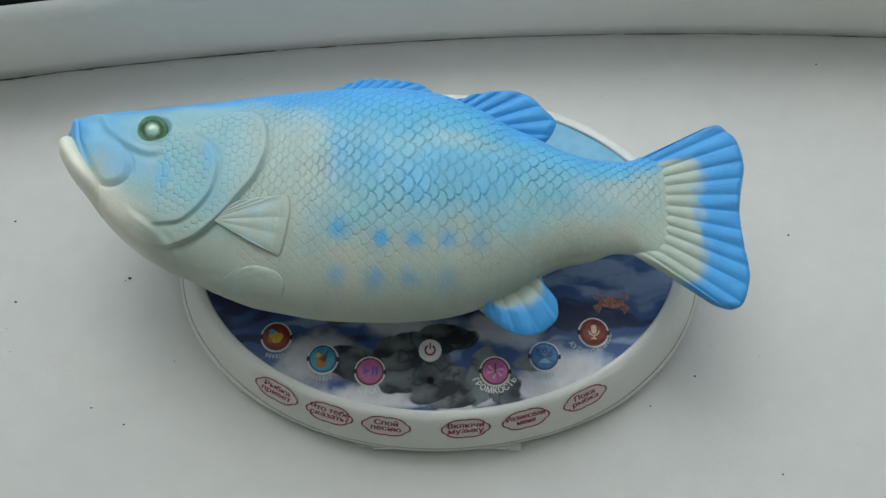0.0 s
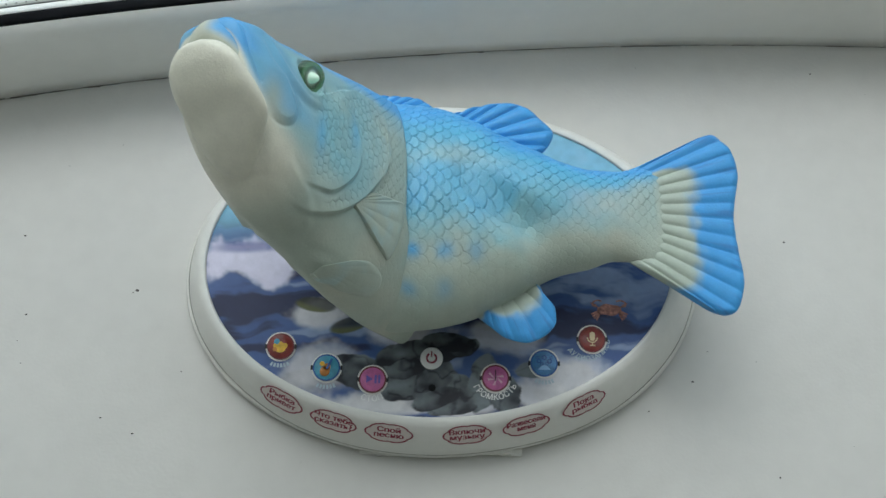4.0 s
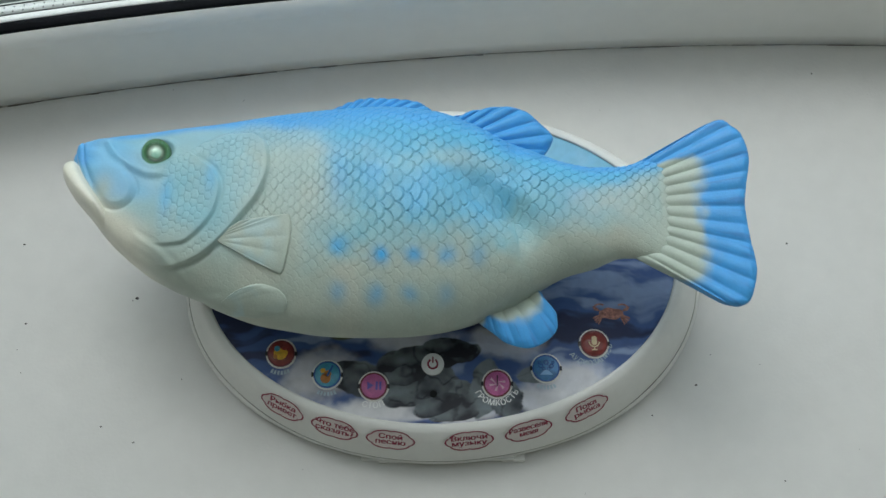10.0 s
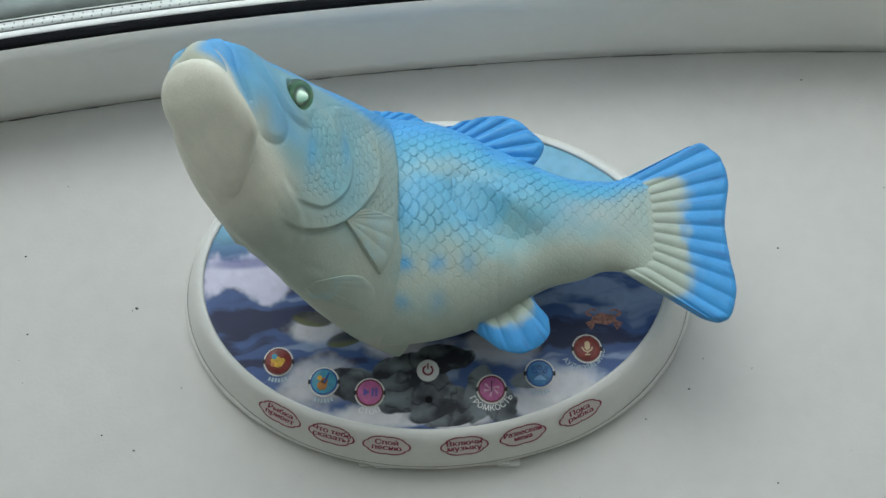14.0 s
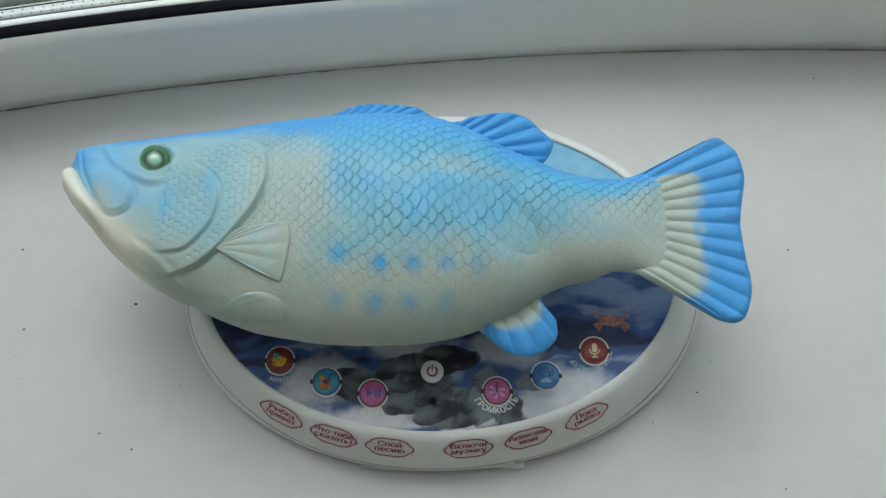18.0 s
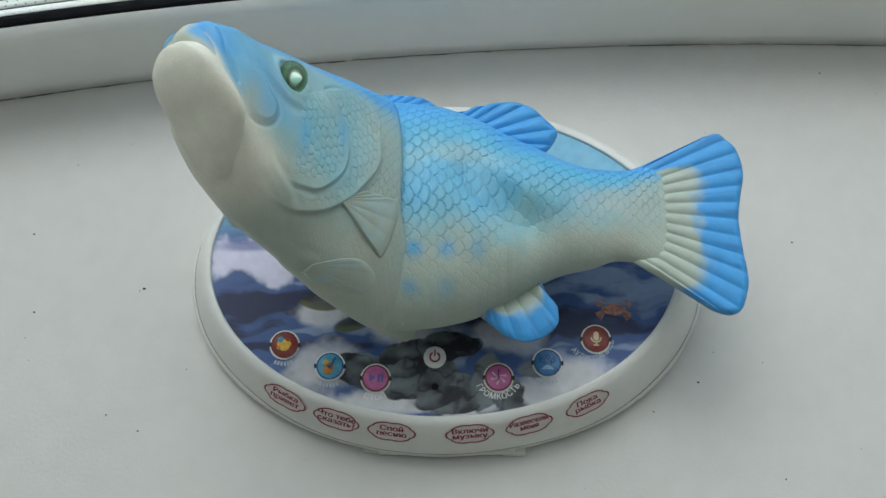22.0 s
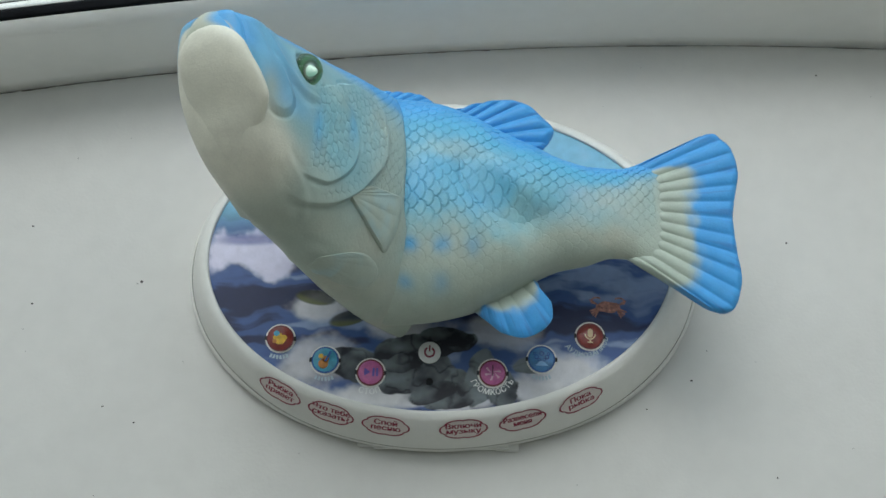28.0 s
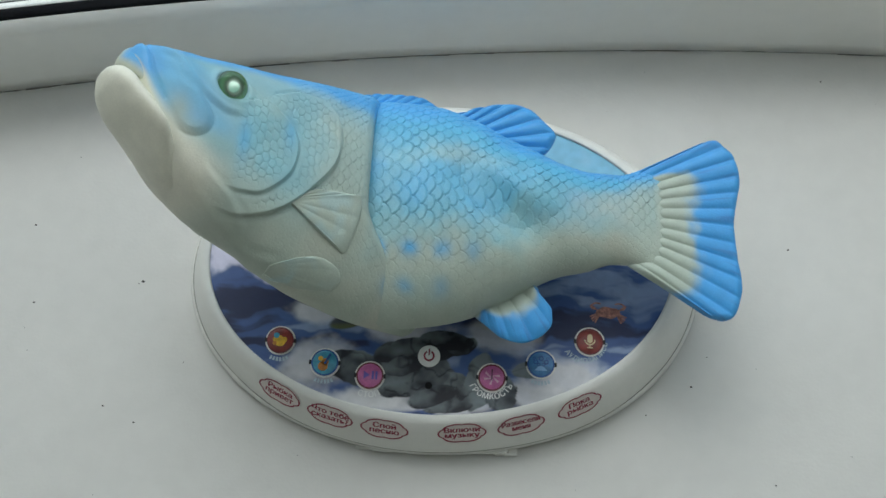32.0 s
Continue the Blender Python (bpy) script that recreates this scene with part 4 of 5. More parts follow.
    c = blend(c, (0.20, 0.46, 0.53), 0.95 * head * step(r, -0.75, -0.2) * step(r, 0.95, 0.5) * (0.7 + n1))
    # head: blue snout and lobe, cream cheeks with blue wash
    snout = step(x + 0.55 * y + n1 * 12, -130, -148) * step(y, -14, -4)
    c = blend(c, (0.10, 0.41, 0.74), snout * 0.52 * head)
    c = blend(c, BLUE, step(x + 0.3 * y, -156, -170) * step(y, 6, 14) * 0.85 * step(np.sin(a), 0.02, 0.40))
    lobe = np.abs(to_line(x, y, [(-161, 14), (-156, 2), (-152.5, -4.5)])) / 7.4
    c = blend(c, (0.16, 0.46, 0.68), 0.40 * step(lobe, 1.3, 0.5) * head * step(y, -9, 4))
    c = blend(c, CREAM, 0.8 * np.exp(-((x + 160) / 5) ** 2 - ((y + 5) / 8) ** 2))
    c = blend(c, (0.22, 0.50, 0.58), 0.85 * np.exp(-((x + 122) / 18) ** 2 - ((y + 6) / 19) ** 2) * (0.55 + 0.45 * step(cloud(x, y, 9, 2, 33), 0.25, 0.6)))
    c = blend(c, (0.10, 0.42, 0.70), 0.6 * (np.exp(-((x + 130) / 3.2) ** 2 - ((y + 8) / 10) ** 2) + np.exp(-((x + 109) / 3.2) ** 2 - ((y - 1) / 9) ** 2)))
    c = blend(c, (0.28, 0.52, 0.58), 0.6 * np.exp(-((x + 98) / 13) ** 2 - ((y - 2) / 16) ** 2) * (0.5 + 0.5 * step(cloud(x, y, 7, 2, 36), 0.30, 0.6)))
    c = blend(c, CHIN, step(x, -128, -150) * step(r, -0.35, -0.75))
    return c


def fold_line(x, y):
    """Distance from the crest of the squeezed fold, across it."""
    return ((x - 38) + 0.9 * (y - 3)) / 1.35


def hollow(x, y):
    return np.exp(-((fold_line(x, y) + 18.0) / 9.5) ** 2 - ((y + 6) / 18) ** 2)


def seam_x(y, z):
    """Where head and body meet: leaning forwards above the hinge, drawn back at the belly."""
    return HINGE[0] - np.clip(z - HINGE[2], 0, 60) * 0.78 + 24.0 * step(-y, 15, 60)


ANGLES = np.concatenate([np.linspace(0, np.pi, 420), np.linspace(np.pi, 2 * np.pi, 44)[1:-1]])


def skin(name, s, place, tuck=None, close=(False, False)):
    """A stretch of fish skin. s: stations; place(s, y, z) gives their x; tuck: how far each station lies inside."""
    S, A = np.meshgrid(s, ANGLES, indexing="ij")
    X = S.copy()
    for _ in range(14):
        Y, Z = section(X, A)
        X = place(S, Y, Z)
    V = np.stack([X, Y, Z], -1)
    du, dv = np.gradient(V, axis=0), np.roll(V, -1, 1) - np.roll(V, 1, 1)
    N = np.cross(du, dv)
    N /= np.linalg.norm(N, axis=-1, keepdims=True) + 1e-9
    out = np.where(((Y - (curve(X, DORSAL) + curve(X, VENTRAL)) / 2) * N[..., 1] + (Z - ZC) * N[..., 2]) < 0, -1.0, 1.0)
    N = N * out[..., None]
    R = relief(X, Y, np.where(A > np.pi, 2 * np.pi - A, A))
    R = R - 7.5 * hollow(X, Y) * (A < np.pi)
    if tuck is not None:
        R = R - tuck[:, None]
    P = fish_paint(X, Y, A)
    V = V + N * R[..., None]
    rows, cols = V.shape[:2]
    f = quads(rows, cols, wrap=True)
    v, p = V.reshape(-1, 3), P.reshape(-1, 3)
    caps = []
    for end, row in ((0, 0), (1, rows - 1)):
        if close[end]:
            c = len(v)
            v, p = np.concatenate([v, V[row].mean(0)[None]]), np.concatenate([p, P[row].mean(0)[None]])
            j = np.arange(0, cols, 2)
            ring = np.stack([row * cols + j, row * cols + (j + 1) % cols, row * cols + (j + 2) % cols, np.full(len(j), c)], -1)
            caps.append(ring if end else ring[:, ::-1])
    f = np.concatenate([f] + caps) if caps else f
    return grid_mesh(name, v, f[:, ::-1], p)


def head_place(S, Y, Z):
    g = np.clip((S + 180.4) / (180.4 - 39.6), 0, 1) ** 1.5
    return S + g * (seam_x(Y, Z) - HINGE[0])


def body_place(S, Y, Z):
    g = np.clip((30.0 - S) / (30.0 + 39.6), 0, 1.2) ** 1.2
    return S + g * (seam_x(Y, Z) - HINGE[0])


body = part("body", skin("body", np.concatenate([[-49.0, -46.0, -43.0, -41.0], np.linspace(-39.6, 30.0, 270), [31.0, 33.0, 36.0]]), body_place,
                         np.concatenate([[2.2, 1.0, 0.32, 0.08], np.zeros(270), [0.05, 0.16, 0.45]]), (True, True)), FISH, toy, "scaly blue and cream rubber flank")
ROLL = np.radians(np.linspace(0, 100, 16)[1:])
head = part("head", skin("head", np.concatenate([[-180.2, -179.9, -179.5], np.linspace(-179, -39.6, 380), -39.6 + 7.5 * np.sin(ROLL)]), head_place,
                         np.concatenate([np.zeros(383), 7.5 * (1 - np.cos(ROLL))]), (True, True)), FISH, toy, "blue and cream fish head with gill plates")
tail = part("tail", skin("tail", np.concatenate([[15.0, 20.0, 24.0, 27.0, 29.0], np.linspace(30.0, 107.0, 224), [108.0, 109.0]]), lambda S, Y, Z: S + 0 * Y,
                         np.concatenate([[5.0, 2.4, 1.0, 0.30, 0.05], np.zeros(226)]), (True, True)), FISH, toy, "tapering scaly tail root")


def flank_patch(name, s, a, offset, label):
    """A patch of flank skin that moves when the rubber is squeezed; offset(x, y): its lift off the skin at rest."""
    S, A = np.meshgrid(s, a, indexing="ij")
    Y, Z = section(S, A)
    V = np.stack([S, Y, Z], -1)
    N = np.cross(np.gradient(V, axis=0), np.gradient(V, axis=1))
    N /= np.linalg.norm(N, axis=-1, keepdims=True)
    N *= np.sign(N[..., 2:])
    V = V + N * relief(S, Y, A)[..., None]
    V[..., 2] += offset(S, Y)
    return part(name, grid_mesh(name, V, quads(len(s), len(a))[:, ::-1], fish_paint(S, Y, A).reshape(-1, 3)), FISH, toy, label)


def crest(x, y):
    p = fold_line(x, y)
    return -8.6 + 7.2 * np.exp(-(((p + 4) / np.where(p < -4, 9.5, 17.0)) ** 2) - (y / 18) ** 2)


fold = flank_patch("skin_fold", np.linspace(6, 70, 150), np.linspace(0.28, 0.84, 170) * np.pi, crest, "bulging fold of rubber skin")
filling = flank_patch("skin_hollow", np.linspace(-16, 70, 240), np.linspace(0.13, 0.95, 240) * np.pi, lambda x, y: 0.10 - 0.5 * step(hollow(x, y), 0.020, 0.0), "smooth rubber skin that sinks into a hollow")


def fan(name, root, edge, mid, thick, ridges, paint, parent, label="", nr=40, na=90, amp=0.9, round_edge=0.12, bend=0.0, body_like=0.0, ends=0.06):
    """A ribbed fin between a root line and an edge line; mid(x, y): its middle height; thick(r): half its thickness."""
    def along(points, t):
        p = np.array(points, float)
        k = np.concatenate([[0], np.cumsum(np.hypot(*np.diff(p, axis=0).T))])
        k /= k[-1]
        return np.stack([curve(t, np.stack([k, p[:, 0]], 1)), curve(t, np.stack([k, p[:, 1]], 1))], -1)
    r, t = np.linspace(0, 1, nr), np.linspace(0, 1, na)
    A, B = along(root, t), along(edge, t)
    R, T = np.meshgrid(r, t, indexing="ij")
    P = A[None] * (1 - r)[:, None, None] + B[None] * r[:, None, None]
    if bend:
        P[..., 0] += bend * np.sin(np.pi * R)
    phase = T * ridges * 2 * np.pi + 0.35 * np.sin(5 * T)
    rib = amp * (np.abs(np.sin(phase / 2)) ** 0.7 - 0.6) * step(R, 0.04, 0.35)
    rim = np.sqrt(np.clip(step(1 - R, -0.02, round_edge) * step(T, -0.02, ends) * step(1 - T, -0.02, ends), 0, 1))
    half = (thick(R) * np.sqrt(1 - body_like * (1 - R) * (2 * T - 1) ** 2) + rib) * rim
    M = mid(P[..., 0], P[..., 1])
    top, low = np.stack([P[..., 0], P[..., 1], M + half], -1), np.stack([P[..., 0], P[..., 1], M - half * 0.7 - 0.05], -1)
    f = quads(nr, na)
    n = nr * na
    edge_ids = np.concatenate([np.arange(na), np.arange(1, nr) * na + na - 1, (nr - 1) * na + np.arange(na - 2, -1, -1), np.arange(nr - 2, 0, -1) * na])
    nxt = np.roll(edge_ids, -1)
    side = np.stack([edge_ids, nxt, nxt + n, edge_ids + n], -1)
    c = paint(P[..., 0], P[..., 1], R, T)
    me = grid_mesh(name, np.concatenate([top.reshape(-1, 3), low.reshape(-1, 3)]), np.concatenate([f, f[:, ::-1] + n, side]), np.concatenate([c.reshape(-1, 3)] * 2))
    bm = bmesh.new()
    bm.from_mesh(me)
    bmesh.ops.recalc_face_normals(bm, faces=bm.faces)
    bm.to_mesh(me)
    bm.free()
    return part(name, me, FISH, parent, label)


def two_tone(limit, soft=0.10, cream=CREAM):
    def paint(x, y, r, t):
        n = cloud(x, y, 6, 3, 41) - 0.5
        c = np.zeros(np.shape(x) + (3,)) + cream
        lim = limit(t) if callable(limit) else limit
        c = blend(c, (0.055, 0.33, 0.70), step(r + n * 0.16, lim - soft, lim + soft))
        streak = cloud(r * 3, t * 90, 1.5, 3, 43)
        return blend(c, (0.05, 0.20, 0.50), step(streak, 0.60, 0.80) * 0.6 * step(r, lim, lim + 0.1))
    return paint


def cream_fin(x, y, r, t):
    c = np.zeros(np.shape(x) + (3,)) + CREAM * 1.0
    return blend(c, (0.40, 0.58, 0.60), 0.5 * step(cloud(x, y, 9, 2, 44), 0.4, 0.7) * step(r, 0.1, 0.4) * step(r, 1.0, 0.7))


fan("caudal_fin", [(85.0, 18.4), (89.5, 8.0), (90.0, -15.0), (84.0, -26.5)],
    [(121.0, 33.4), (126.5, 38.7), (131.5, 40.1), (136.3, 36.5), (140.5, 31.3), (142.8, 19.2), (140.2, 4.2), (138.8, -6.2), (139.7, -21.9), (141.2, -36.0), (138.7, -47.9), (135.9, -52.7), (131.1, -54.3), (126.6, -53.4), (120.6, -49.4)],
    lambda x, y: ZC + 0 * x, lambda r: 3.2 + 3.0 * step(r, 0.05, 0.32) - 3.6 * r, 14, two_tone(lambda t: 0.54 + 0.10 * t - 0.85 * step(t, 0.24, 0.04)), tail, "ribbed cream and blue tail fin", nr=60, na=200, amp=1.3, round_edge=0.06, body_like=0.96)
fan("rear_dorsal_fin", [(-10, 43), (0, 40), (12, 36), (26, 30)], [(-0.2, 49), (6.7, 51.6), (15, 54.9), (29.1, 57.2), (37.4, 55.3), (47, 47), (52.5, 39.5), (49.5, 32.2), (42.8, 26)],
    lambda x, y: ZC - 1 + 0 * x, lambda r: 6.0 - 3.6 * r, 8, two_tone(-0.5), body, "ribbed blue dorsal fin", amp=2.0, na=140)
fan("spiny_dorsal_fin", [(-66, 46.2), (-44, 46.6), (-18, 45.0)], [(-61.4, 48.1), (-57, 50.8), (-49, 56.1), (-38, 59.2), (-26.8, 58.9), (-15.7, 57.7), (-7.2, 52.2), (-3.2, 46.2)],
    lambda x, y: ZC + 2 + 0 * x, lambda r: 9.0 - 6.0 * r, 11, two_tone(-0.5), body, "low spiny blue dorsal fin", amp=1.9, na=140)
fan("anal_fin", [(13, -44), (23, -40), (32, -35), (39, -31)], [(14.9, -56.5), (21, -61.2), (28.7, -66.8), (37.6, -68.8), (46.6, -65.3), (51.9, -57.7), (51.5, -52.1), (47, -46.5), (44.5, -40.5)],
    lambda x, y: np.maximum(ZC - 2.0, upper(x, y) - 3.6), lambda r: 1.0 + 2.7 * step(r, 0.28, 0.62) - 1.9 * step(r, 0.62, 1.0), 6, two_tone(lambda t: 0.58 + 0.5 * step(t, 0.14, 0.0) + 0.4 * step(t, 0.88, 1.0)), body, "ribbed cream and blue anal fin", body_like=0.1, amp=1.2, na=110, ends=0.24)
fan("pectoral_fin", [(-105.2, -24.7), (-104.7, -26.7), (-103.2, -27.7)], [(-93.8, -17.8), (-83.1, -16.3), (-72.1, -15.2), (-70.4, -21.5), (-72, -33.8), (-75, -42.2), (-81.6, -39.6), (-89.7, -35.6)],
    lambda x, y: upper(x, y) + 0.1, lambda r: 1.2 + 0.5 * r, 8, cream_fin, head, "small ribbed cream fin", amp=0.32, round_edge=0.16)
fan("pelvic_fin", [(-103.4, -51.7), (-102.9, -53.2), (-102, -54.7)], [(-94.6, -47.8), (-85.6, -46), (-74.7, -49.2), (-72, -53.6), (-73.9, -57.4), (-86.1, -58.2), (-94.3, -56.7)],
    lambda x, y: upper(x, y) + 0.6, lambda r: 1.0 + 0.3 * r, 7, cream_fin, head, "small rounded cream fin", amp=0.16, round_edge=0.25)

# lower jaw: a broad scoop hinged under the cheek
JAW = (-141.0, -29.0, ZC)


def jaw_mesh():
    """A scoop along the chin from its lip to the throat."""
    s = np.linspace(0, 1, 90)
    a = np.linspace(0, 2 * np.pi, 96, endpoint=False)
    ox, oy = curve(s, [(0, -183.2), (0.03, -184.0), (0.10, -183.4), (0.30, -179.6), (0.6, -168.2), (0.75, -161.6), (0.9, -150.8), (1, -141.5)]), curve(s, [(0, 18.8), (0.03, 16.8), (0.10, 12.6), (0.30, 4.5), (0.6, -9.2), (0.75, -17.2), (0.9, -26.4), (1, -28.5)])
    ix, iy = curve(s, [(0, -181.6), (0.03, -178.2), (0.10, -175.0), (0.30, -169.8), (0.6, -160.0), (0.85, -149.0), (1, -138.0)]), curve(s, [(0, 19.8), (0.03, 19.6), (0.10, 17.2), (0.30, 9.8), (0.6, -4.0), (0.85, -16.5), (1, -25.0)])
    half = curve(s, [(0, 4.0), (0.02, 8.0), (0.06, 11.8), (0.12, 15.0), (0.22, 17.4), (0.4, 18.8), (0.6, 18.2), (0.7, 17.0), (0.8, 14.6), (0.9, 10.6), (1, 5.0)])
    S = np.stack([(ox + ix) / 2, (oy + iy) / 2], -1)
    D = np.stack([(ox - ix) / 2, (oy - iy) / 2], -1)
    k = 2 / (2.0 + 0.5 * (1 - s[:, None]))
    c, q = np.sign(np.cos(a)) * np.abs(np.cos(a)) ** k, np.sign(np.sin(a)) * np.abs(np.sin(a)) ** k
    half = half[:, None] + np.where(q > 0, curve(s, [(0, 0), (0.3, 0.3), (0.45, 2.0), (0.6, 3.2), (0.75, 0.6), (0.9, -3.0), (1, -3)])[:, None], -1.6)
    V = np.concatenate([S[:, None] + D[:, None] * c[..., None], (ZC + 3.6 * step(1 - s[:, None], 0.0, 0.5) + half * q)[..., None]], -1)
    p = np.zeros(V.shape) + CHIN
    p = blend(p, CHIN * 0.94, step(cloud(V[..., 0], V[..., 2], 18, 3, 50), 0.5, 0.8) * 0.5)
    v, f = V.reshape(-1, 3), quads(90, 96, wrap=True)
    v = np.concatenate([v, V[0].mean(0)[None]])
    j = np.arange(0, 96, 2)
    f = np.concatenate([f, np.stack([(j + 2) % 96, (j + 1) % 96, j, np.full(48, len(v) - 1)], -1)])
    me = grid_mesh("lower_jaw", v, f, np.concatenate([p.reshape(-1, 3), p[0, :1]]))
    bm = bmesh.new()
    bm.from_mesh(me)
    bmesh.ops.recalc_face_normals(bm, faces=bm.faces)
    bm.to_mesh(me)
    bm.free()
    return me


def lip_mesh():
    """The rounded rim of the upper jaw, a bent roll round the snout."""
    t = np.linspace(-1, 1, 70)
    path = np.stack([-177.4 + 21.0 * np.abs(t) ** 2.2, 24.2 - 25.0 * np.abs(t) ** 1.7, ZC + 1.5 + 17.0 * np.sin(t * 1.45)], -1)
    along = np.gradient(path, axis=0)
    along /= np.linalg.norm(along, axis=1, keepdims=True)
    side = np.cross(along, np.array((0.35, 1.0, 0.0)))
    side /= np.linalg.norm(side, axis=1, keepdims=True)
    up = np.cross(side, along)
    a = np.linspace(0, 2 * np.pi, 24, endpoint=False)
    r = (4.2 - 3.0 * t**2)[:, None, None]
    V = path[:, None] + r * (side[:, None] * np.cos(a)[None, :, None] + 1.5 * up[:, None] * np.sin(a)[None, :, None])
    p = np.zeros(V.shape) + np.array((0.54, 0.56, 0.45))
    p = blend(p, (0.065, 0.34, 0.66), step(V[..., 1] - path[:, None, 1], -2.8, 0.6) * step(V[..., 2], ZC + 1, ZC + 9))
    me = grid_mesh("upper_lip", V.reshape(-1, 3), quads(70, 24, wrap=True), p.reshape(-1, 3))
    bm = bmesh.new()
    bm.from_mesh(me)
    bmesh.ops.holes_fill(bm, edges=bm.edges, sides=30)
    bmesh.ops.recalc_face_normals(bm, faces=bm.faces)
    bm.to_mesh(me)
    bm.free()
    return me


part("upper_lip", lip_mesh(), FISH, head, "rounded blue and cream upper lip")
jaw = part("lower_jaw", jaw_mesh(), FISH, head, "smooth cream lower jaw")


def eye_mesh(r, h, colours, n=40):
    a, k = np.linspace(0, 2 * np.pi, n, endpoint=False), np.linspace(0, 1, 24)
    K, A = np.meshgrid(k, a, indexing="ij")
    ang = K * 1.9
    v = np.stack([r * np.sin(ang) * np.cos(A), r * np.sin(ang) * np.sin(A), h * np.cos(ang)], -1)
    c = np.zeros(v.shape)
    for i in range(3):
        c[..., i] = np.interp(K, [q for q, _ in colours], [col[i] for _, col in colours])
    return grid_mesh("eye", v.reshape(-1, 3), quads(24, n, wrap=True), c.reshape(-1, 3))


DARK = (0.032, 0.085, 0.045)
eye = part("eye", eye_mesh(7.0, 2.2, [(0.0, (0.62, 0.66, 0.60)), (0.17, (0.45, 0.54, 0.45)), (0.23, (0.03, 0.07, 0.04)), (0.38, (0.10, 0.27, 0.12)), (0.50, (0.05, 0.15, 0.07)), (0.62, DARK), (0.8, (0.03, 0.10, 0.05)), (1, (0.02, 0.08, 0.04))]), EYE, head, "green eye with a pearly bulb under a clear dome")
eye.matrix_basis = pose(-0.1374, 0.0190, 0.0862, 18, 6, 0)
bulb = part("eye_bulb", eye_mesh(2.0, 4.3, [(0, (0.8, 0.82, 0.8)), (1, (0.8, 0.82, 0.8))]), GLOW, head, "small pearly bulb")
bulb.matrix_basis = eye.matrix_basis @ pose(0, 0, 0.0012)
dome = part("eye_dome", eye_mesh(7.1, 7.4, [(0, (1, 1, 1)), (1, (1, 1, 1))]), clear, head, "clear greenish dome")
dome.matrix_basis = eye.matrix_basis @ pose(0, 0, 0.0004)
dome.visible_shadow = False


# ---- movement ----
def about(point, axis, degrees):
    p = Vector(point) * MM
    return Matrix.Translation(p) @ Matrix.Rotation(radians(degrees), 4, axis) @ Matrix.Translation(-p)


LIFT = 60.0

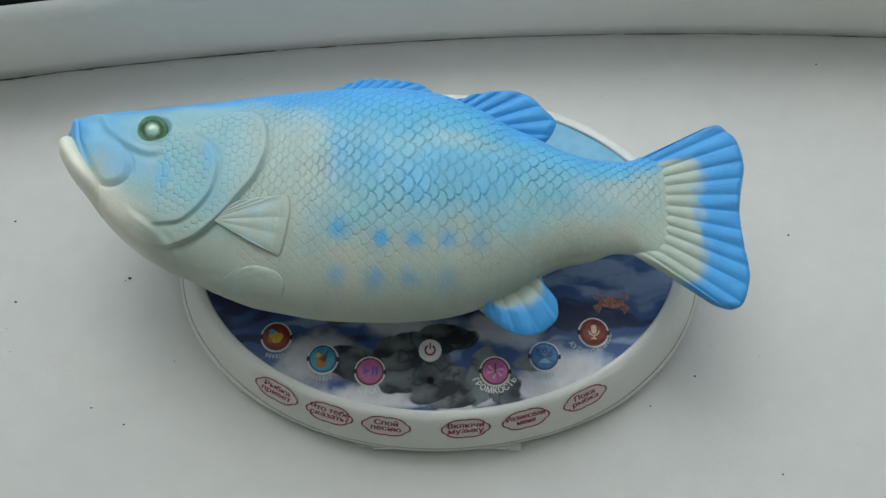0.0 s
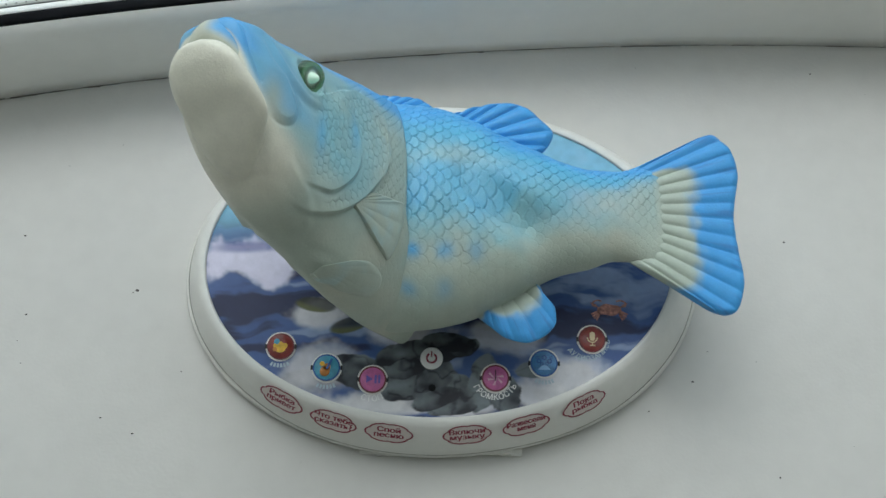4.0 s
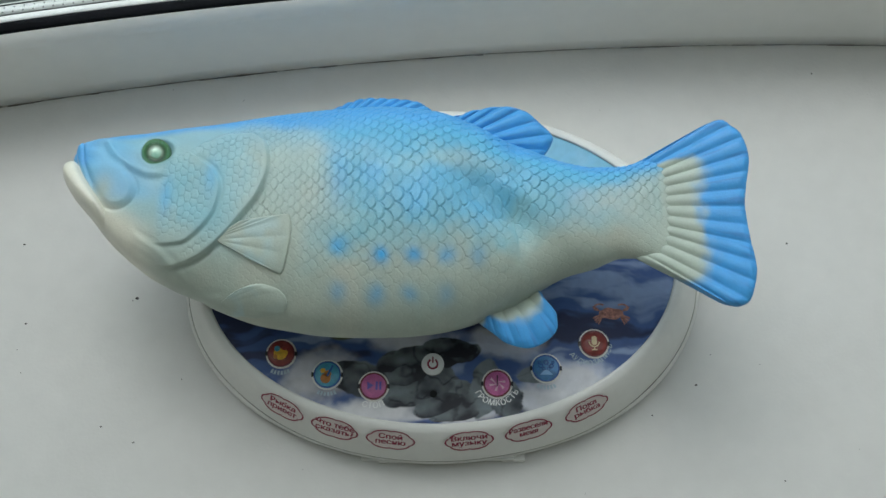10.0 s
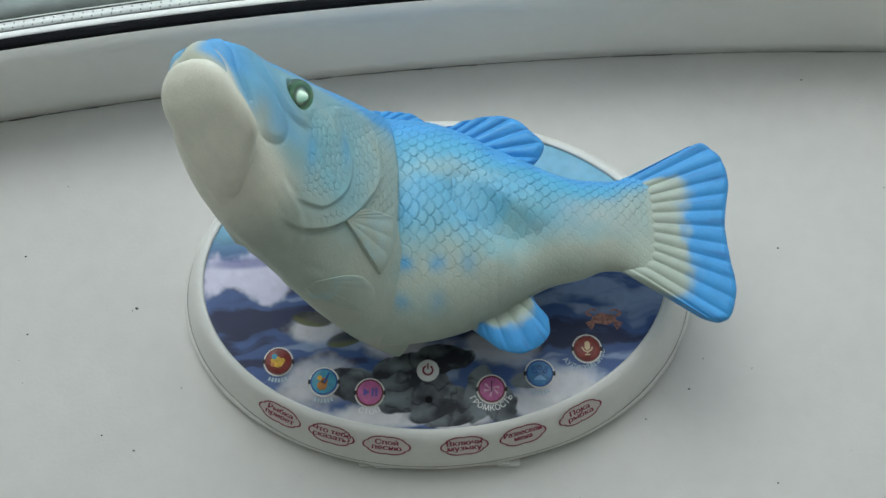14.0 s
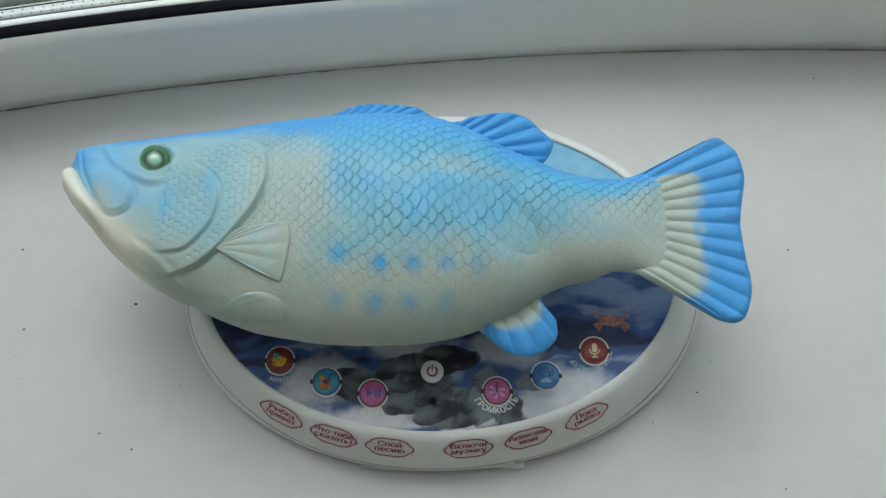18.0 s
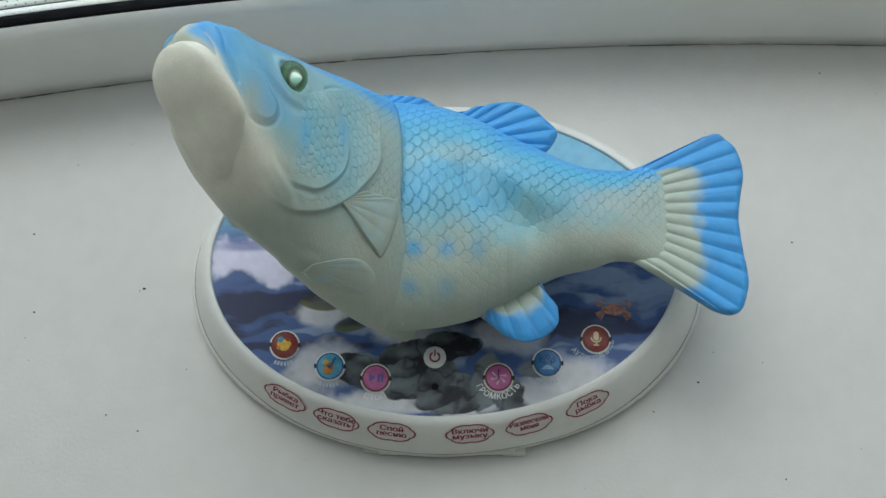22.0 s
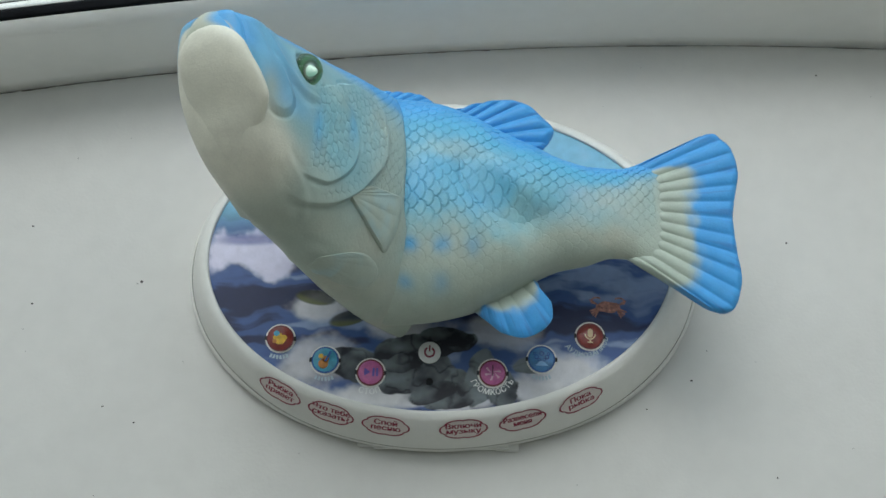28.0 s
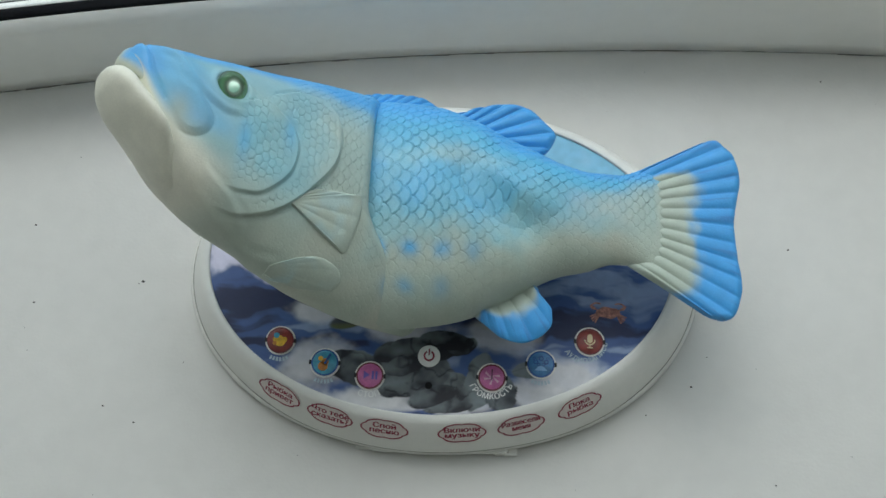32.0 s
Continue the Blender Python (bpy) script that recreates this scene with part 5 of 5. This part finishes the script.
def motions():
    # how far the head is raised, from 0 at rest to 1
    lifts = [(0, 0), (0.2, 0), (0.3, 0.15), (0.4, 0.43), (0.5, 0.6), (0.6, 0.78), (0.7, 0.87), (0.8, 0.98), (0.9, 1), (1.6, 1), (1.7, 0.91), (1.8, 0.07), (1.9, 0), (2.4, 0), (2.5, 0.08), (2.6, 0.34), (2.7, 0.45), (2.8, 0.63), (2.9, 0.79), (3, 0.97), (3.1, 1), (9.6, 1), (9.7, 0.65), (9.8, 0.05), (9.9, 0), (10.4, 0), (10.5, 0.17), (10.6, 0.44), (10.7, 0.57), (10.8, 0.76), (10.9, 0.92), (11, 1), (17.5, 1), (17.6, 0.28), (17.7, 0), (18.1, 0), (18.2, 0.14), (18.3, 0.33), (18.4, 0.54), (18.5, 0.69), (18.6, 0.9), (18.7, 1), (19.6, 1), (19.7, 0.63), (19.8, 0.03), (19.9, 0), (20.2, 0), (20.3, 0.19), (20.4, 0.5), (20.5, 0.6), (20.6, 0.83), (20.7, 1), (20.8, 0.65), (20.9, 0.03), (21, 0), (21.5, 0), (21.6, 0.19), (21.7, 0.41), (21.8, 0.67), (21.9, 0.78), (22, 0.93), (22.1, 1), (23, 1), (23.1, 0.93), (23.2, 0.12), (23.3, 0), (26.1, 0), (26.3, 0.35), (26.5, 0.72), (26.7, 1), (28.7, 1), (28.8, 0.88), (28.9, 0.35), (29, 0), (29.2, 0), (29.3, 0.04), (29.4, 0.2), (29.5, 0.37), (29.6, 0.58), (29.7, 0.77), (29.8, 0.93), (29.9, 1), (30.8, 1), (30.9, 0.92), (31, 0.61), (31.1, 0.15), (31.2, 0), (31.7, 0), (31.8, 0.2), (31.9, 0.42), (32, 0.65)]
    walk(head, [(t, about(HINGE, AXIS, LIFT * k)) for t, k in lifts])
    walk(body, [(t, about(TAIL_PIVOT, Vector((0, 1, 0)), -2.0 * float(step(k, 0.0, 0.8)))) for t, k in lifts])
    # flaps of the tail
    flaps = [(0, 0), (1.8, 0), (1.9, 0.2), (2, 0.95), (2.1, 0.4), (2.3, 0), (9.8, 0), (9.9, 0.2), (10, 0.62), (10.1, 0.3), (10.3, 0), (17.7, 0), (17.8, 0.5), (17.9, 0.35), (18, 0.2), (18.15, 0), (19.85, 0), (20, 0.5), (20.1, 0.25), (20.3, 0), (20.9, 0), (21, 0.1), (21.1, 1), (21.2, 0.5), (21.3, 0.15), (21.5, 0), (23.3, 0.1), (23.4, 0.55), (23.5, 0.2), (23.6, 0.15), (23.7, 0.3), (23.8, 0.1), (24, 0), (32, 0)]
    walk(tail, [(t, pose(0.0036 * k, 0, 0) @ about(TAIL_PIVOT, Vector((0, 1, 0)), -16 * k)) for t, k in flaps])
    times = sorted({t for t, _ in lifts + flaps})
    swell = [max(float(step(np.interp(t, *zip(*lifts)), 0.0, 0.5)), float(np.interp(t, *zip(*flaps)))) for t in times]
    flap = [float(np.interp(t, *zip(*flaps))) for t in times]
    walk(fold, [(t, about(TAIL_PIVOT, Vector((0, 1, 0)), -3 * q) @ pose(0, 0, 0.0040 * k - 0.0006 * q)) for t, k, q in zip(times, swell, flap)])
    walk(filling, [(t, pose(0, 0, -0.0100 * k)) for t, k in zip(times, swell)])
    # opening of the mouth
    gapes = [(0, 0.0), (0.2, 0.05), (0.3, 0.5), (0.6, 0.8), (0.8, 1), (1, 0.8), (1.2, 0.9), (1.4, 0.35), (1.6, 1), (1.7, 0.2), (1.9, 0.1), (2.4, 0.1), (2.5, 0.7), (2.8, 0.8), (3, 0.9), (3.2, 1), (3.4, 1), (5.5, 1), (5.8, 0), (6.1, 1), (6.4, 0.5), (6.7, 1), (7, 0), (7.6, 0), (7.9, 1), (8.2, 0.7), (8.5, 0), (8.8, 1), (9.1, 0.9), (9.4, 1), (9.7, 0.2), (9.9, 0.1), (10.4, 0.1), (10.5, 0.6), (10.7, 0.8), (10.9, 0.2), (11.2, 0.1), (11.5, 0.5), (11.8, 1), (12.1, 1), (12.4, 0), (12.7, 0.7), (13, 0), (13.3, 1), (13.9, 1), (14.2, 0), (14.5, 1), (16.5, 1), (16.8, 0), (17.1, 1), (17.4, 0), (17.7, 0.1), (18.1, 0.1), (18.2, 0.7), (18.5, 0.9), (18.8, 0.2), (19, 0), (19.3, 0.3), (19.6, 0.2), (19.9, 0.1), (20.3, 0.2), (20.5, 1), (20.8, 0.2), (21, 0.1), (21.5, 0.1), (21.7, 0.4), (21.9, 0.9), (22.2, 0.2), (22.5, 0.8), (22.8, 0.8), (23, 1), (23.2, 0.1), (23.6, 0.2), (23.7, 0.8), (24, 1), (24.2, 0.3), (24.4, 0.1), (27.3, 0.4), (27.5, 0), (28, 0), (28.5, 0.9), (28.8, 0.4), (29, 0.1), (29.4, 0.2), (29.7, 0.8), (30.2, 1), (30.6, 1), (31, 0.1), (31.2, 0.1), (31.7, 0.1), (32, 0.8)]
    walk(jaw, [(t, about(JAW, Vector((0, 0, 1)), 7.9 * k - 0.2)) for t, k in gapes])


motions()
